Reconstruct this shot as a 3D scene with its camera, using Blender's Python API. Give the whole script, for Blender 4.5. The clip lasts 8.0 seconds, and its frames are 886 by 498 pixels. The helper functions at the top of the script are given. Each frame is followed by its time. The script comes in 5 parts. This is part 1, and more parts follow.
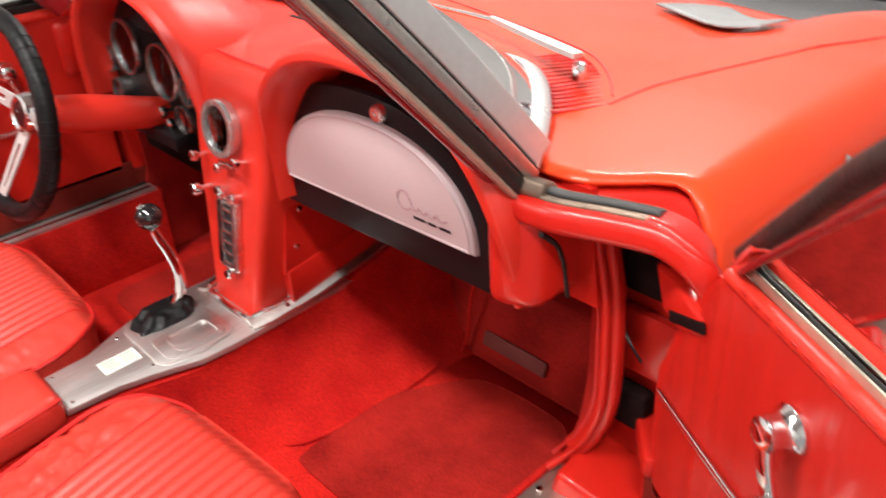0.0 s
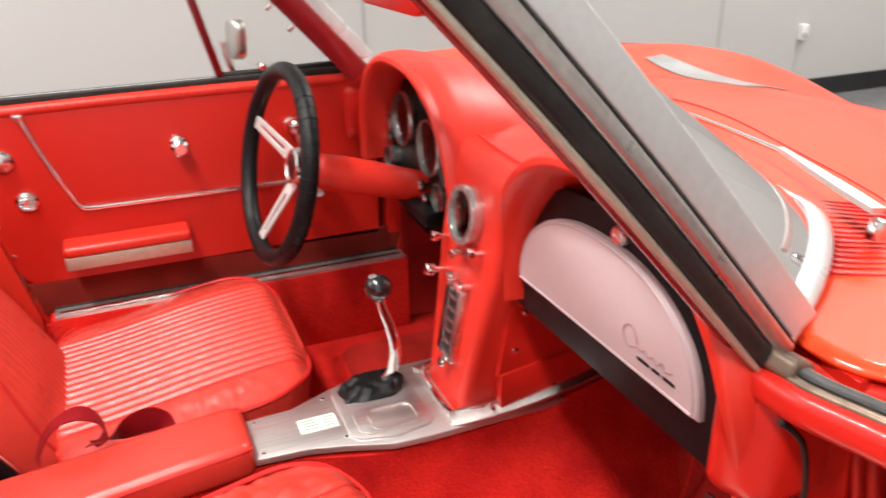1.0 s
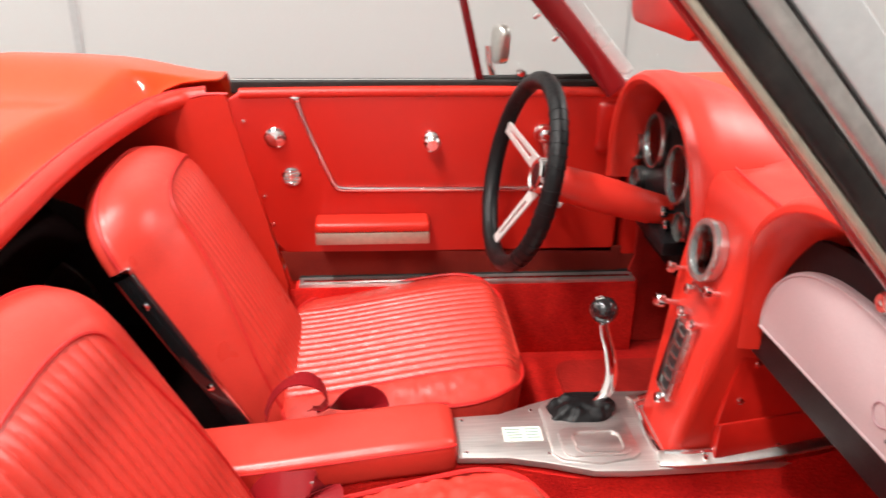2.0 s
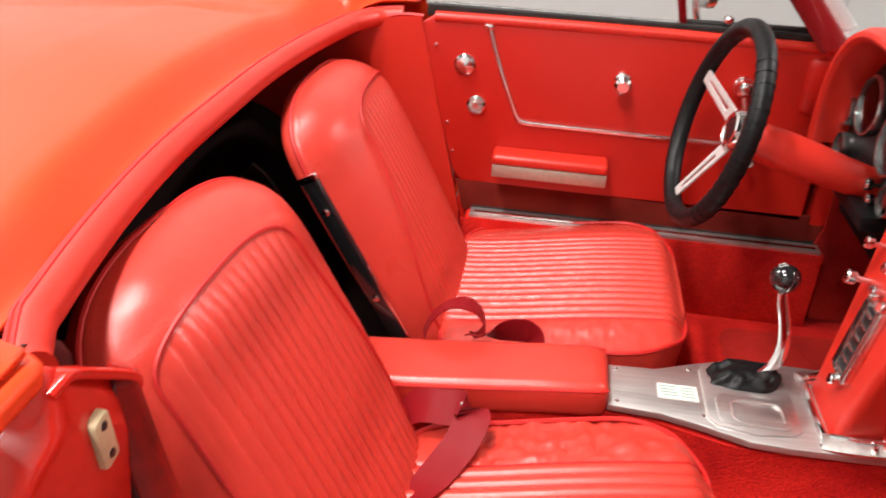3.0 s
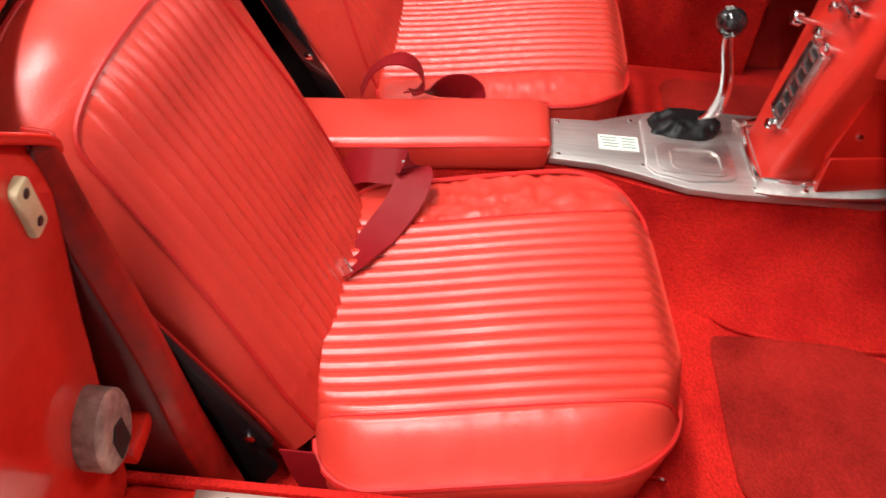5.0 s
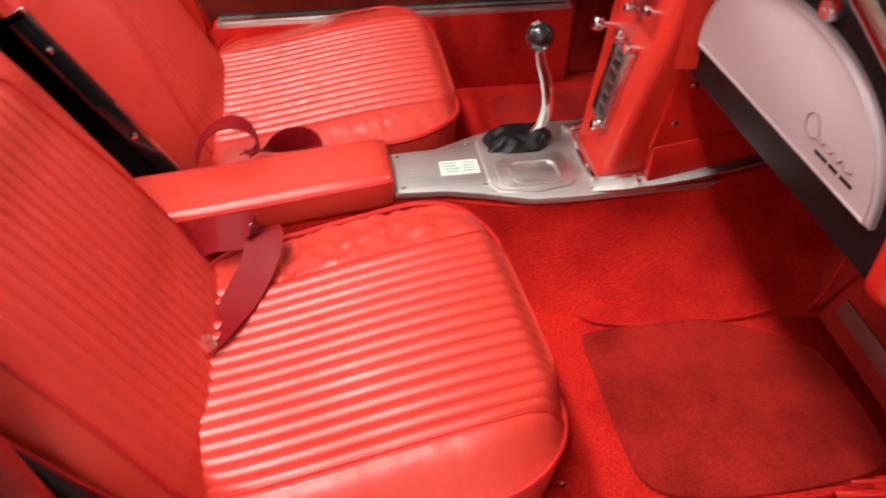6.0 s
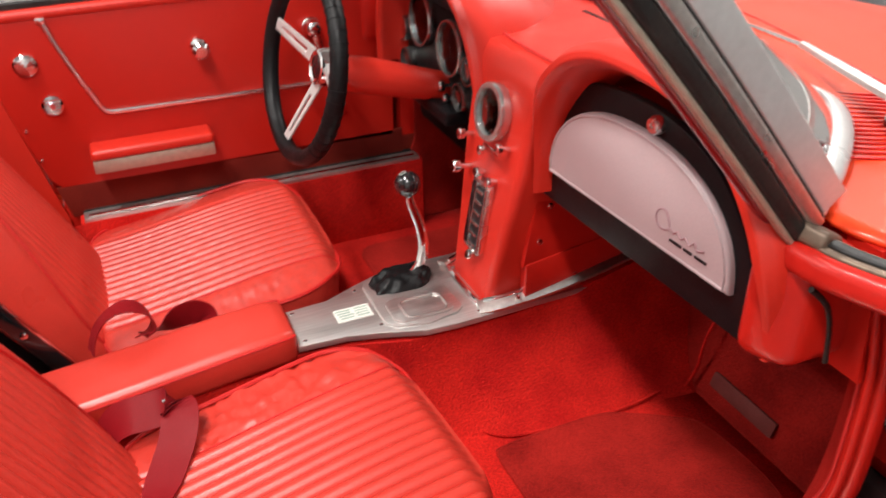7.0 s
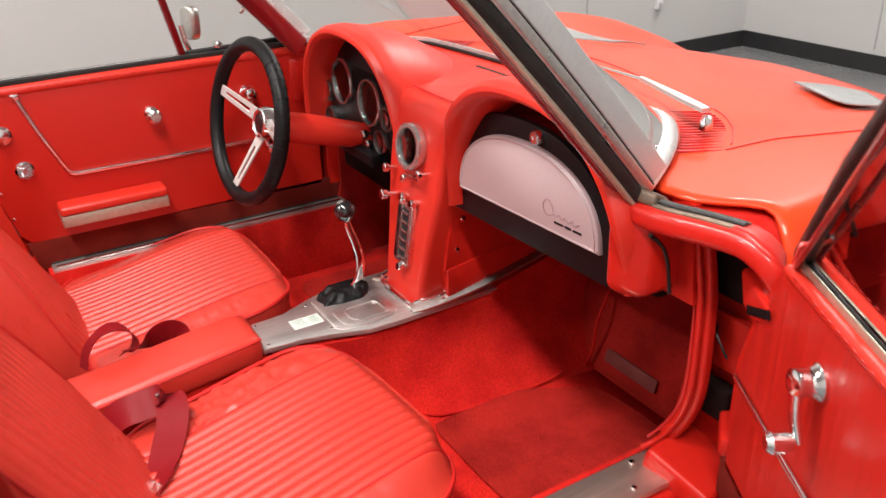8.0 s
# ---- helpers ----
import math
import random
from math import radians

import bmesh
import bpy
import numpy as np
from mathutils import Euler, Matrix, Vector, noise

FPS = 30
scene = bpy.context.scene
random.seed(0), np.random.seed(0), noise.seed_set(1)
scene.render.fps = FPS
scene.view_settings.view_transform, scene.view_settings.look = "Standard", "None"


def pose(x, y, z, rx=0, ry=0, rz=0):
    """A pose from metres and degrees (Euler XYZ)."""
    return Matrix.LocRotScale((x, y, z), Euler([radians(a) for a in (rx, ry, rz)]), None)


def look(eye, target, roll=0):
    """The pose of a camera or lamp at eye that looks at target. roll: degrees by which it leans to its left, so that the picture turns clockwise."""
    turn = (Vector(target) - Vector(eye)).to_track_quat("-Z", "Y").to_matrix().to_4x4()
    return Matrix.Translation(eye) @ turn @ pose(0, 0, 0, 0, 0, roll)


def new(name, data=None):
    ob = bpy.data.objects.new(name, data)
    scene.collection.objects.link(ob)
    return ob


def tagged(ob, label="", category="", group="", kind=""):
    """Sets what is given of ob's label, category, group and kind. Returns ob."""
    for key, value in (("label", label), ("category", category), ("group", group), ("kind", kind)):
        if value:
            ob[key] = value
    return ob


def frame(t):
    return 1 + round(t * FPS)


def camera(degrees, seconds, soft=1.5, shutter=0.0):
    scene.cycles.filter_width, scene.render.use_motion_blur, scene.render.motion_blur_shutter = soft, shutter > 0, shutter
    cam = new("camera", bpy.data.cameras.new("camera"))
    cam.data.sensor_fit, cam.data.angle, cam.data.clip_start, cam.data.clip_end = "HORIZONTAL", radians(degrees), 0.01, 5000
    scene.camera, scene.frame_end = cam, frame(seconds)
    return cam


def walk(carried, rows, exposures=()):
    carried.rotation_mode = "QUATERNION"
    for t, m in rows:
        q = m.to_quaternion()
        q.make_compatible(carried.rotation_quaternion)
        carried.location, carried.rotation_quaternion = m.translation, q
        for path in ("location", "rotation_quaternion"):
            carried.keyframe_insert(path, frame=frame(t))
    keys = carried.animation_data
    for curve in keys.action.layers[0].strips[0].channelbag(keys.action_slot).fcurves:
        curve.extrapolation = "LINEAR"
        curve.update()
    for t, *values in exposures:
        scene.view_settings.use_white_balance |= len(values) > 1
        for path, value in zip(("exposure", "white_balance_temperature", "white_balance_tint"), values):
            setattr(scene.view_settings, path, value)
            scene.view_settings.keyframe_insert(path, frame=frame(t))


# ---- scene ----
cam = camera(56.0, 8.0, 1.5, 0.4)
PATH = [
    (0, (1.26, -0.315, 1.315), (-0.016, 0.827, 0.281), -3.7),
    (0.5, (1.221, -0.263, 1.313), (-0.273, 0.69, 0.385), -2.1),
    (1, (1.194, -0.209, 1.302), (-0.491, 0.472, 0.469), -0.7),
    (1.5, (1.181, -0.203, 1.309), (-0.599, 0.212, 0.496), 0.4),
    (2, (1.178, -0.217, 1.313), (-0.637, -0.055, 0.489), 1.1),
    (2.2, (1.178, -0.217, 1.315), (-0.637, -0.15, 0.478), 1.2),
    (3.3, (1.182, -0.245, 1.282), (-0.52, -0.537, 0.273), 3.2),
    (3.5, (1.18, -0.248, 1.276), (-0.484, -0.555, 0.211), 3.5),
    (4, (1.175, -0.245, 1.263), (-0.384, -0.511, 0.039), 4.1),
    (4.2, (1.171, -0.243, 1.26), (-0.347, -0.469, -0.022), 4.4),
    (5.3, (1.155, -0.232, 1.272), (-0.256, -0.171, -0.143), 4.2),
    (5.5, (1.149, -0.216, 1.279), (-0.258, -0.108, -0.138), 3.3),
    (6, (1.16, -0.213, 1.277), (-0.312, 0.069, -0.048), 1.7),
    (6.5, (1.181, -0.235, 1.293), (-0.352, 0.262, 0.109), 0.0),
    (7, (1.228, -0.311, 1.308), (-0.352, 0.368, 0.285), -0.8),
    (7.5, (1.338, -0.377, 1.326), (-0.214, 0.485, 0.404), -1.6),
    (8, (1.525, -0.503, 1.347), (-0.033, 0.407, 0.483), -1.8),
]
walk(cam, [(t, look(eye, target, roll)) for t, eye, target, roll in PATH], [(0.0, 0.14), (1.0, 0.22), (2.0, 0.28), (3.5, 0.05), (5.5, -0.05), (6.5, -0.2), (7.2, -0.15), (8.0, 0.0)])

# ---- light and room measures ----
WORLD = bpy.data.worlds.new("world")
scene.world = WORLD
WORLD.use_nodes = True
WORLD.node_tree.nodes["Background"].inputs[0].default_value = (0.8, 0.85, 1.0, 1)
WORLD.node_tree.nodes["Background"].inputs[1].default_value = 0.05
ROOM_X0, ROOM_X1, ROOM_Y0, ROOM_Y1, ROOM_Z = -2.62, 4.2, -5.5, 4.50, 4.6
LAMP_POWER = 196.0


# ---- materials ----
def material(name, colour, rough=0.5, metal=0.0, grain=0.0, scale=60.0, bump=0.0, coat=0.0, second=None, large=2.5, amount=0.3, sheen=0.0, stretch=(1, 1, 1), spec=0.5, bump_scale=None, ridges=0.0):
    """Principled surface with variation at two scales: fine grain and broad patches towards a second colour."""
    m = bpy.data.materials.new(name)
    m.use_nodes = True
    nt = m.node_tree
    b = nt.nodes["Principled BSDF"]
    b.inputs["Roughness"].default_value = rough
    b.inputs["Metallic"].default_value = metal
    b.inputs["Coat Weight"].default_value = coat
    b.inputs["Coat Roughness"].default_value = 0.04
    b.inputs["Sheen Weight"].default_value = sheen
    b.inputs["Sheen Tint"].default_value = (*(c / max(colour) for c in colour), 1)
    b.inputs["Specular IOR Level"].default_value = spec
    tc = nt.nodes.new("ShaderNodeTexCoord")
    mp = nt.nodes.new("ShaderNodeMapping")
    mp.inputs["Scale"].default_value = stretch
    nt.links.new(tc.outputs["Object"], mp.inputs["Vector"])
    n1 = nt.nodes.new("ShaderNodeTexNoise")
    n1.inputs["Scale"].default_value = scale
    n1.inputs["Detail"].default_value = 4
    n2 = nt.nodes.new("ShaderNodeTexNoise")
    n2.inputs["Scale"].default_value = large
    n2.inputs["Detail"].default_value = 3
    for n in (n1, n2):
        nt.links.new(mp.outputs[0], n.inputs["Vector"])
    second = second or tuple(c * 0.75 for c in colour)
    mix = nt.nodes.new("ShaderNodeMix")
    mix.data_type = "RGBA"
    ramp = nt.nodes.new("ShaderNodeMapRange")
    ramp.inputs["From Min"].default_value, ramp.inputs["From Max"].default_value = 0.4, 0.7
    ramp.inputs["To Max"].default_value = amount
    nt.links.new(n2.outputs["Fac"], ramp.inputs["Value"])
    nt.links.new(ramp.outputs[0], mix.inputs["Factor"])
    mix.inputs["A"].default_value = (*colour, 1)
    mix.inputs["B"].default_value = (*second, 1)
    hsv = nt.nodes.new("ShaderNodeHueSaturation")
    gr = nt.nodes.new("ShaderNodeMapRange")
    gr.inputs["From Min"].default_value, gr.inputs["From Max"].default_value = 0.3, 0.7
    gr.inputs["To Min"].default_value, gr.inputs["To Max"].default_value = 1 - grain, 1 + grain
    nt.links.new(n1.outputs["Fac"], gr.inputs["Value"])
    nt.links.new(gr.outputs[0], hsv.inputs["Value"])
    nt.links.new(mix.outputs["Result"], hsv.inputs["Color"])
    nt.links.new(hsv.outputs[0], b.inputs["Base Color"])
    rr = nt.nodes.new("ShaderNodeMapRange")
    rr.inputs["From Min"].default_value, rr.inputs["From Max"].default_value = 0.3, 0.7
    rr.inputs["To Min"].default_value, rr.inputs["To Max"].default_value = rough * 0.8, min(1.0, rough * 1.25)
    nt.links.new(n2.outputs["Fac"], rr.inputs["Value"])
    nt.links.new(rr.outputs[0], b.inputs["Roughness"])
    if bump:
        bp = nt.nodes.new("ShaderNodeBump")
        bp.inputs["Strength"].default_value = 1.0
        bp.inputs["Distance"].default_value = bump
        if bump_scale:
            n3 = nt.nodes.new("ShaderNodeTexVoronoi")
            n3.inputs["Scale"].default_value = bump_scale
            nt.links.new(mp.outputs[0], n3.inputs["Vector"])
            nt.links.new(n3.outputs["Distance"], bp.inputs["Height"])
        else:
            nt.links.new(n1.outputs["Fac"], bp.inputs["Height"])
        nt.links.new(bp.outputs[0], b.inputs["Normal"])
    return m


PAINT = material("red_paint", (0.76, 0.054, 0.013), 0.42, coat=0.4, spec=0.12, large=1.5, amount=0.15, second=(0.74, 0.064, 0.018))
TRIMRED = material("painted_red_metal", (0.50, 0.014, 0.008), 0.34, coat=0.28, spec=0.25, large=4, amount=0.35, second=(0.42, 0.010, 0.009), scale=40, grain=0.05)
VINYL = material("red_vinyl", (0.60, 0.025, 0.013), 0.40, scale=500, grain=0.04, bump=0.00010, bump_scale=520, large=6, amount=0.3, second=(0.50, 0.017, 0.010))
LEATHER = material("red_leather", (0.57, 0.042, 0.028), 0.34, scale=260, grain=0.04, bump=0.00012, bump_scale=420, large=9, amount=0.4, second=(0.50, 0.026, 0.017))
DOORVINYL = material("rippled_red_vinyl", (0.47, 0.015, 0.009), 0.32, scale=38, grain=0.04, bump=0.0036, large=5, amount=0.35, second=(0.37, 0.010, 0.007), stretch=(1, 1, 0.05))
PANELVINYL = material("smooth_red_door_vinyl", (0.50, 0.016, 0.009), 0.36, scale=400, grain=0.03, bump=0.0001, bump_scale=500, large=4, amount=0.35, second=(0.42, 0.012, 0.008))
WORNLEATHER = material("worn_red_leather", (0.55, 0.042, 0.028), 0.36, scale=260, grain=0.05, bump=0.00012, bump_scale=420, large=60, amount=0.40, second=(0.34, 0.024, 0.018))
PIPING = material("red_piping", (0.52, 0.014, 0.012), 0.45, scale=200, grain=0.08)
CARPET = material("red_carpet", (0.58, 0.017, 0.012), 0.95, scale=260, grain=0.26, bump=0.003, large=9, amount=0.75, second=(0.36, 0.007, 0.008), spec=0.08)
# worn pile; its dark tone also carries some footwell shade
MAT = material("worn_shaded_red_carpet", (0.33, 0.015, 0.011), 0.95, scale=260, grain=0.24, bump=0.003, large=9, amount=0.75, second=(0.15, 0.007, 0.006), spec=0.08, sheen=0.50)
KICKCARPET = material("brown_red_carpet", (0.17, 0.015, 0.009), 0.95, scale=400, grain=0.3, bump=0.002, large=8, amount=0.7, second=(0.10, 0.008, 0.006), spec=0.1)
FADED = material("faded_rubber_strip", (0.17, 0.030, 0.024), 0.7, scale=300, grain=0.15, large=14, amount=0.4)
SCUFFED = material("scuffed_red_edge", (0.34, 0.012, 0.008), 0.34, coat=0.08, spec=0.3, scale=90, grain=0.10, large=30, amount=0.7, second=(0.15, 0.011, 0.008))
BELT = material("maroon_webbing", (0.22, 0.006, 0.010), 0.48, spec=0.18, scale=600, grain=0.12, bump=0.0004, large=15, amount=0.3)
CHROME = material("chrome", (0.80, 0.80, 0.80), 0.09, 1.0, scale=90, grain=0.04, large=20, amount=0.2)
RINGMETAL = material("bright_ring_metal", (0.66, 0.66, 0.65), 0.20, 0.85, scale=140, grain=0.05, large=20, amount=0.2)
BEZEL = material("satin_white_metal", (0.50, 0.50, 0.49), 0.20, 0.95, scale=140, grain=0.06, large=20, amount=0.25)
SPOKE = material("brushed_spoke_metal", (0.62, 0.62, 0.60), 0.34, 0.45, scale=140, grain=0.06, large=20, amount=0.25)
STAINLESS = material("dull_stainless", (0.64, 0.66, 0.66), 0.30, 0.5, scale=120, grain=0.04, large=9, amount=0.25)
SATIN = material("satin_chrome", (0.82, 0.81, 0.79), 0.24, 1.0, scale=120, grain=0.05, large=20, amount=0.2)
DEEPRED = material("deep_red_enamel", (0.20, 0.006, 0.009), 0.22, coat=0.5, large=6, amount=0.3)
# red darkened to carry the shade inside the post channel
SHADEDRED = material("shaded_dark_red_paint", (0.10, 0.005, 0.005), 0.35, scale=90, grain=0.15, large=14, amount=0.5, second=(0.04, 0.003, 0.003))
WORN = material("worn_striker_steel", (0.42, 0.36, 0.31), 0.5, 0.7, scale=90, grain=0.25, bump=0.0006, large=40, amount=0.7, second=(0.16, 0.11, 0.09))
STEEL = material("dull_steel", (0.62, 0.60, 0.57), 0.34, 1.0, scale=120, grain=0.1, large=15, amount=0.4)
ALU = material("brushed_aluminium", (0.70, 0.69, 0.67), 0.44, 1.0, scale=240, grain=0.10, bump=0.0003, large=14, amount=0.35, stretch=(1, 0.05, 1))
SILL_ALU = material("worn_sill_aluminium", (0.74, 0.66, 0.60), 0.42, 1.0, scale=160, grain=0.1, large=9, amount=0.5, stretch=(1, 0.08, 1), second=(0.55, 0.36, 0.28))
RUBBER = material("black_rubber", (0.011, 0.0105, 0.010), 0.5, scale=150, grain=0.3, bump=0.0006, large=25, amount=0.45, second=(0.035, 0.030, 0.026), spec=0.35)
BLACKVINYL = material("black_vinyl", (0.007, 0.0065, 0.0075), 0.36, scale=300, grain=0.2, bump=0.0005, large=12, amount=0.4, spec=0.18)
BLACKLEATHER = material("black_leather", (0.005, 0.005, 0.0055), 0.42, spec=0.2, scale=120, grain=0.2, bump=0.001, large=30, amount=0.4)
BLACKGLOSS = material("black_gloss", (0.010, 0.010, 0.011), 0.10, coat=0.6, large=8, amount=0.2)
PADGREY = material("mauve_grey_vinyl", (0.46, 0.36, 0.37), 0.46, scale=400, grain=0.03, bump=0.00012, bump_scale=600, large=7, amount=0.2)
PADLINE = material("mauve_embossed_line", (0.34, 0.20, 0.22), 0.5, scale=300, grain=0.05)
SILVER = material("silver_grille", (0.30, 0.31, 0.31), 0.42, 0.2, scale=120, grain=0.1, large=10)
IVORY = material("ivory_nylon", (0.62, 0.50, 0.30), 0.5, scale=90, grain=0.08, bump=0.0004, large=20, amount=0.4, second=(0.40, 0.29, 0.16))
DIRTY = material("dirty_bare_metal", (0.20, 0.14, 0.10), 0.45, 0.5, scale=70, grain=0.2, large=22, amount=0.6, second=(0.06, 0.045, 0.04))
BEIGE = material("beige_metal_edge", (0.50, 0.45, 0.36), 0.35, 0.6, scale=80, grain=0.1, large=10)
LABELWHITE = material("label_white", (0.72, 0.74, 0.68), 0.5, scale=100, grain=0.04)
LABELGREEN = material("label_green_ink", (0.25, 0.36, 0.30), 0.5, scale=100, grain=0.06)
DIAL = material("dial_black", (0.012, 0.012, 0.013), 0.35, scale=80, grain=0.2)
DIALMARK = material("dial_marks", (0.55, 0.50, 0.42), 0.5)
NEEDLE = material("needle_orange", (0.70, 0.16, 0.04), 0.4)
# near-black that stands in for shade in recesses and gaps
SHADE = material("cavity_shade", (0.009, 0.003, 0.003), 0.95, scale=100, grain=0.3, spec=0.1)
WALLPAINT = material("grey_white_wall", (0.52, 0.52, 0.51), 0.6, scale=160, grain=0.015, bump=0.0006, large=0.8, amount=0.25, second=(0.48, 0.48, 0.475))
SEAM = material("wall_joint", (0.42, 0.42, 0.42), 0.6, scale=50, grain=0.05)
SKIRT = material("black_skirting", (0.018, 0.018, 0.019), 0.5, scale=40, grain=0.2)
TILE = material("dark_floor_tile", (0.15, 0.152, 0.155), 0.18, scale=60, grain=0.15, large=1.4, amount=0.6, second=(0.10, 0.101, 0.104))
POSTRED = material("dark_glossy_red", (0.56, 0.018, 0.010), 0.15, scale=80, grain=0.06, large=6, amount=0.25, coat=0.3, spec=0.3)
CEIL = material("ceiling_white", (0.38, 0.38, 0.375), 0.8, scale=80, grain=0.03, large=1)
LAMPBODY = material("lamp_housing", (0.75, 0.75, 0.75), 0.5)
TYRE = material("tyre_rubber", (0.02, 0.02, 0.02), 0.7, scale=60, grain=0.2, bump=0.001)


def glass(name, tint=(0.95, 0.97, 0.96), ior=1.5):
    m = bpy.data.materials.new(name)
    m.use_nodes = True
    nt = m.node_tree
    nt.nodes.remove(nt.nodes["Principled BSDF"])
    t, g, f, x = (nt.nodes.new(k) for k in ("ShaderNodeBsdfTransparent", "ShaderNodeBsdfGlossy", "ShaderNodeFresnel", "ShaderNodeMixShader"))
    t.inputs[0].default_value = (*tint, 1)
    g.inputs["Roughness"].default_value = 0.03
    f.inputs["IOR"].default_value = ior
    nt.links.new(f.outputs[0], x.inputs[0])
    nt.links.new(t.outputs[0], x.inputs[1])
    nt.links.new(g.outputs[0], x.inputs[2])
    nt.links.new(x.outputs[0], nt.nodes["Material Output"].inputs[0])
    return m


GLASS = glass("window_glass", ior=1.2)
VENTGLASS = glass("vent_window_glass", ior=1.3)
DIALGLASS = glass("dial_glass", (0.9, 0.9, 0.9))


# ---- mesh helpers ----
def finish(bm, sharp=40):
    bm.normal_update()
    for f in bm.faces:
        f.smooth = True
    for e in bm.edges:
        if len(e.link_faces) == 2 and e.calc_face_angle(0) > radians(sharp):
            e.smooth = False


def part(name, bm, mat, parent=None, label="", sharp=40, thick=0.0):
    """Links a bmesh as one mesh object under a thing or a part."""
    finish(bm, sharp)
    me = bpy.data.meshes.new(name)
    bm.to_mesh(me)
    bm.free()
    me.materials.append(mat)
    ob = new(name, me)
    if parent:
        ob.parent = parent
    if label:
        ob["label"] = label
    if thick:
        s = ob.modifiers.new("thickness", "SOLIDIFY")
        s.thickness, s.offset = thick, -1
    return ob


def thing(name, label, category, group="", at=(0, 0, 0)):
    ob = new(name)
    ob.empty_display_size = 0.1
    ob.location = at
    return tagged(ob, label, category, group)


def sheet(nu, nv, fn, closed=False):
    """Grid of nu x nv faces through fn(u, v), u and v from 0 to 1."""
    bm = bmesh.new()
    rows = [[bm.verts.new(fn(i / nu, j / nv)) for i in range(nu + (0 if closed else 1))] for j in range(nv + 1)]
    for a, b in zip(rows, rows[1:]):
        n = len(a)
        for i in range(n if closed else n - 1):
            k = (i + 1) % n
            bm.faces.new((a[i], a[k], b[k], b[i]))
    return bm


def loft(rings, cap=True):
    """Closed rings of equal length joined into a tube."""
    bm = bmesh.new()
    rows = [[bm.verts.new(p) for p in r] for r in rings]
    n = len(rows[0])
    for a, b in zip(rows, rows[1:]):
        for i in range(n):
            k = (i + 1) % n
            bm.faces.new((a[i], a[k], b[k], b[i]))
    if cap:
        bm.faces.new(list(reversed(rows[0])))
        bm.faces.new(rows[-1])
    bmesh.ops.recalc_face_normals(bm, faces=bm.faces[:])
    return bm


def smooth_line(pts, steps=6, closed=False):
    """Catmull-Rom line through the points."""
    p = [Vector(q) for q in pts]
    n = len(p)
    out = []
    for i in range(n if closed else n - 1):
        if closed:
            a, b, c, d = p[(i - 1) % n], p[i], p[(i + 1) % n], p[(i + 2) % n]
        else:
            a, b, c, d = p[max(i - 1, 0)], p[i], p[i + 1], p[min(i + 2, n - 1)]
        for k in range(steps):
            t = k / steps
            out.append(0.5 * (2 * b + (c - a) * t + (2 * a - 5 * b + 4 * c - d) * t * t + (3 * b - a - 3 * c + d) * t ** 3))
    if not closed:
        out.append(p[-1])
    return out


def sweep(pts, section, up=(0, 0, 1), closed=False, cap=True, scale=None):
    """A closed 2D section (side, up) carried along a line."""
    pts = [Vector(p) for p in pts]
    rings = []
    n = len(pts)
    for i, p in enumerate(pts):
        a = pts[(i - 1) % n] if closed or i else p
        b = pts[(i + 1) % n] if closed or i < n - 1 else p
        d = (b - a).normalized()
        side = d.cross(Vector(up)).normalized()
        top = side.cross(d)
        k = scale(i / max(n - 1, 1)) if scale else 1
        rings.append([p + side * s * k + top * t * k for s, t in section])
    if closed:
        rings.append(rings[0])
        bm = loft(rings, False)
        bmesh.ops.remove_doubles(bm, verts=bm.verts[:], dist=1e-6)
        return bm
    return loft(rings, cap)


def disc(r, n=8, ratio=1.0):
    return [(r * math.cos(2 * math.pi * k / n), r * ratio * math.sin(2 * math.pi * k / n)) for k in range(n)]


def tube(pts, r, n=8, up=(0, 0, 1), closed=False, steps=5, ratio=1.0, scale=None):
    return sweep(smooth_line(pts, steps, closed), disc(r, n, ratio), up, closed, True, scale)


def lathe(profile, n=32, m=None):
    """Turns (radius, height) about z."""
    rings = [[(r * math.cos(2 * math.pi * k / n), r * math.sin(2 * math.pi * k / n), h) for k in range(n)] for r, h in profile]
    bm = loft(rings)
    if m:
        bm.transform(m)
    return bm


def block(sx, sy, sz, m=None, bevel=0.003, seg=2):
    bm = bmesh.new()
    bmesh.ops.create_cube(bm, size=1, matrix=Matrix.Diagonal((sx, sy, sz, 1)))
    if bevel:
        bmesh.ops.bevel(bm, geom=bm.edges[:], offset=bevel, segments=seg, profile=0.5, affect="EDGES")
    if m:
        bm.transform(m)
    return bm


def plate(outline, depth, m=None, bevel=0.0, seg=2):
    """A flat outline (x, y) of some depth in z, edges rounded."""
    bm = bmesh.new()
    f = bm.faces.new([bm.verts.new((x, y, 0)) for x, y in outline])
    r = bmesh.ops.extrude_face_region(bm, geom=[f])
    top = [v for v in r["geom"] if isinstance(v, bmesh.types.BMVert)]
    bmesh.ops.translate(bm, verts=top, vec=(0, 0, depth))
    bmesh.ops.recalc_face_normals(bm, faces=bm.faces[:])
    if bevel:
        es = [e for e in bm.edges if all(v in set(top) for v in e.verts)]
        bmesh.ops.bevel(bm, geom=es, offset=bevel, segments=seg, profile=0.5, affect="EDGES")
    if m:
        bm.transform(m)
    return bm


def rounded(w, h, r, n=5, cx=0.0, cy=0.0):
    """Outline of a rounded rectangle."""
    out = []
    for qx, qy, a0 in ((1, 1, 0), (-1, 1, 90), (-1, -1, 180), (1, -1, 270)):
        for k in range(n + 1):
            a = radians(a0 + 90 * k / n)
            out.append((cx + qx * (w / 2 - r) + r * math.cos(a), cy + qy * (h / 2 - r) + r * math.sin(a)))
    return out


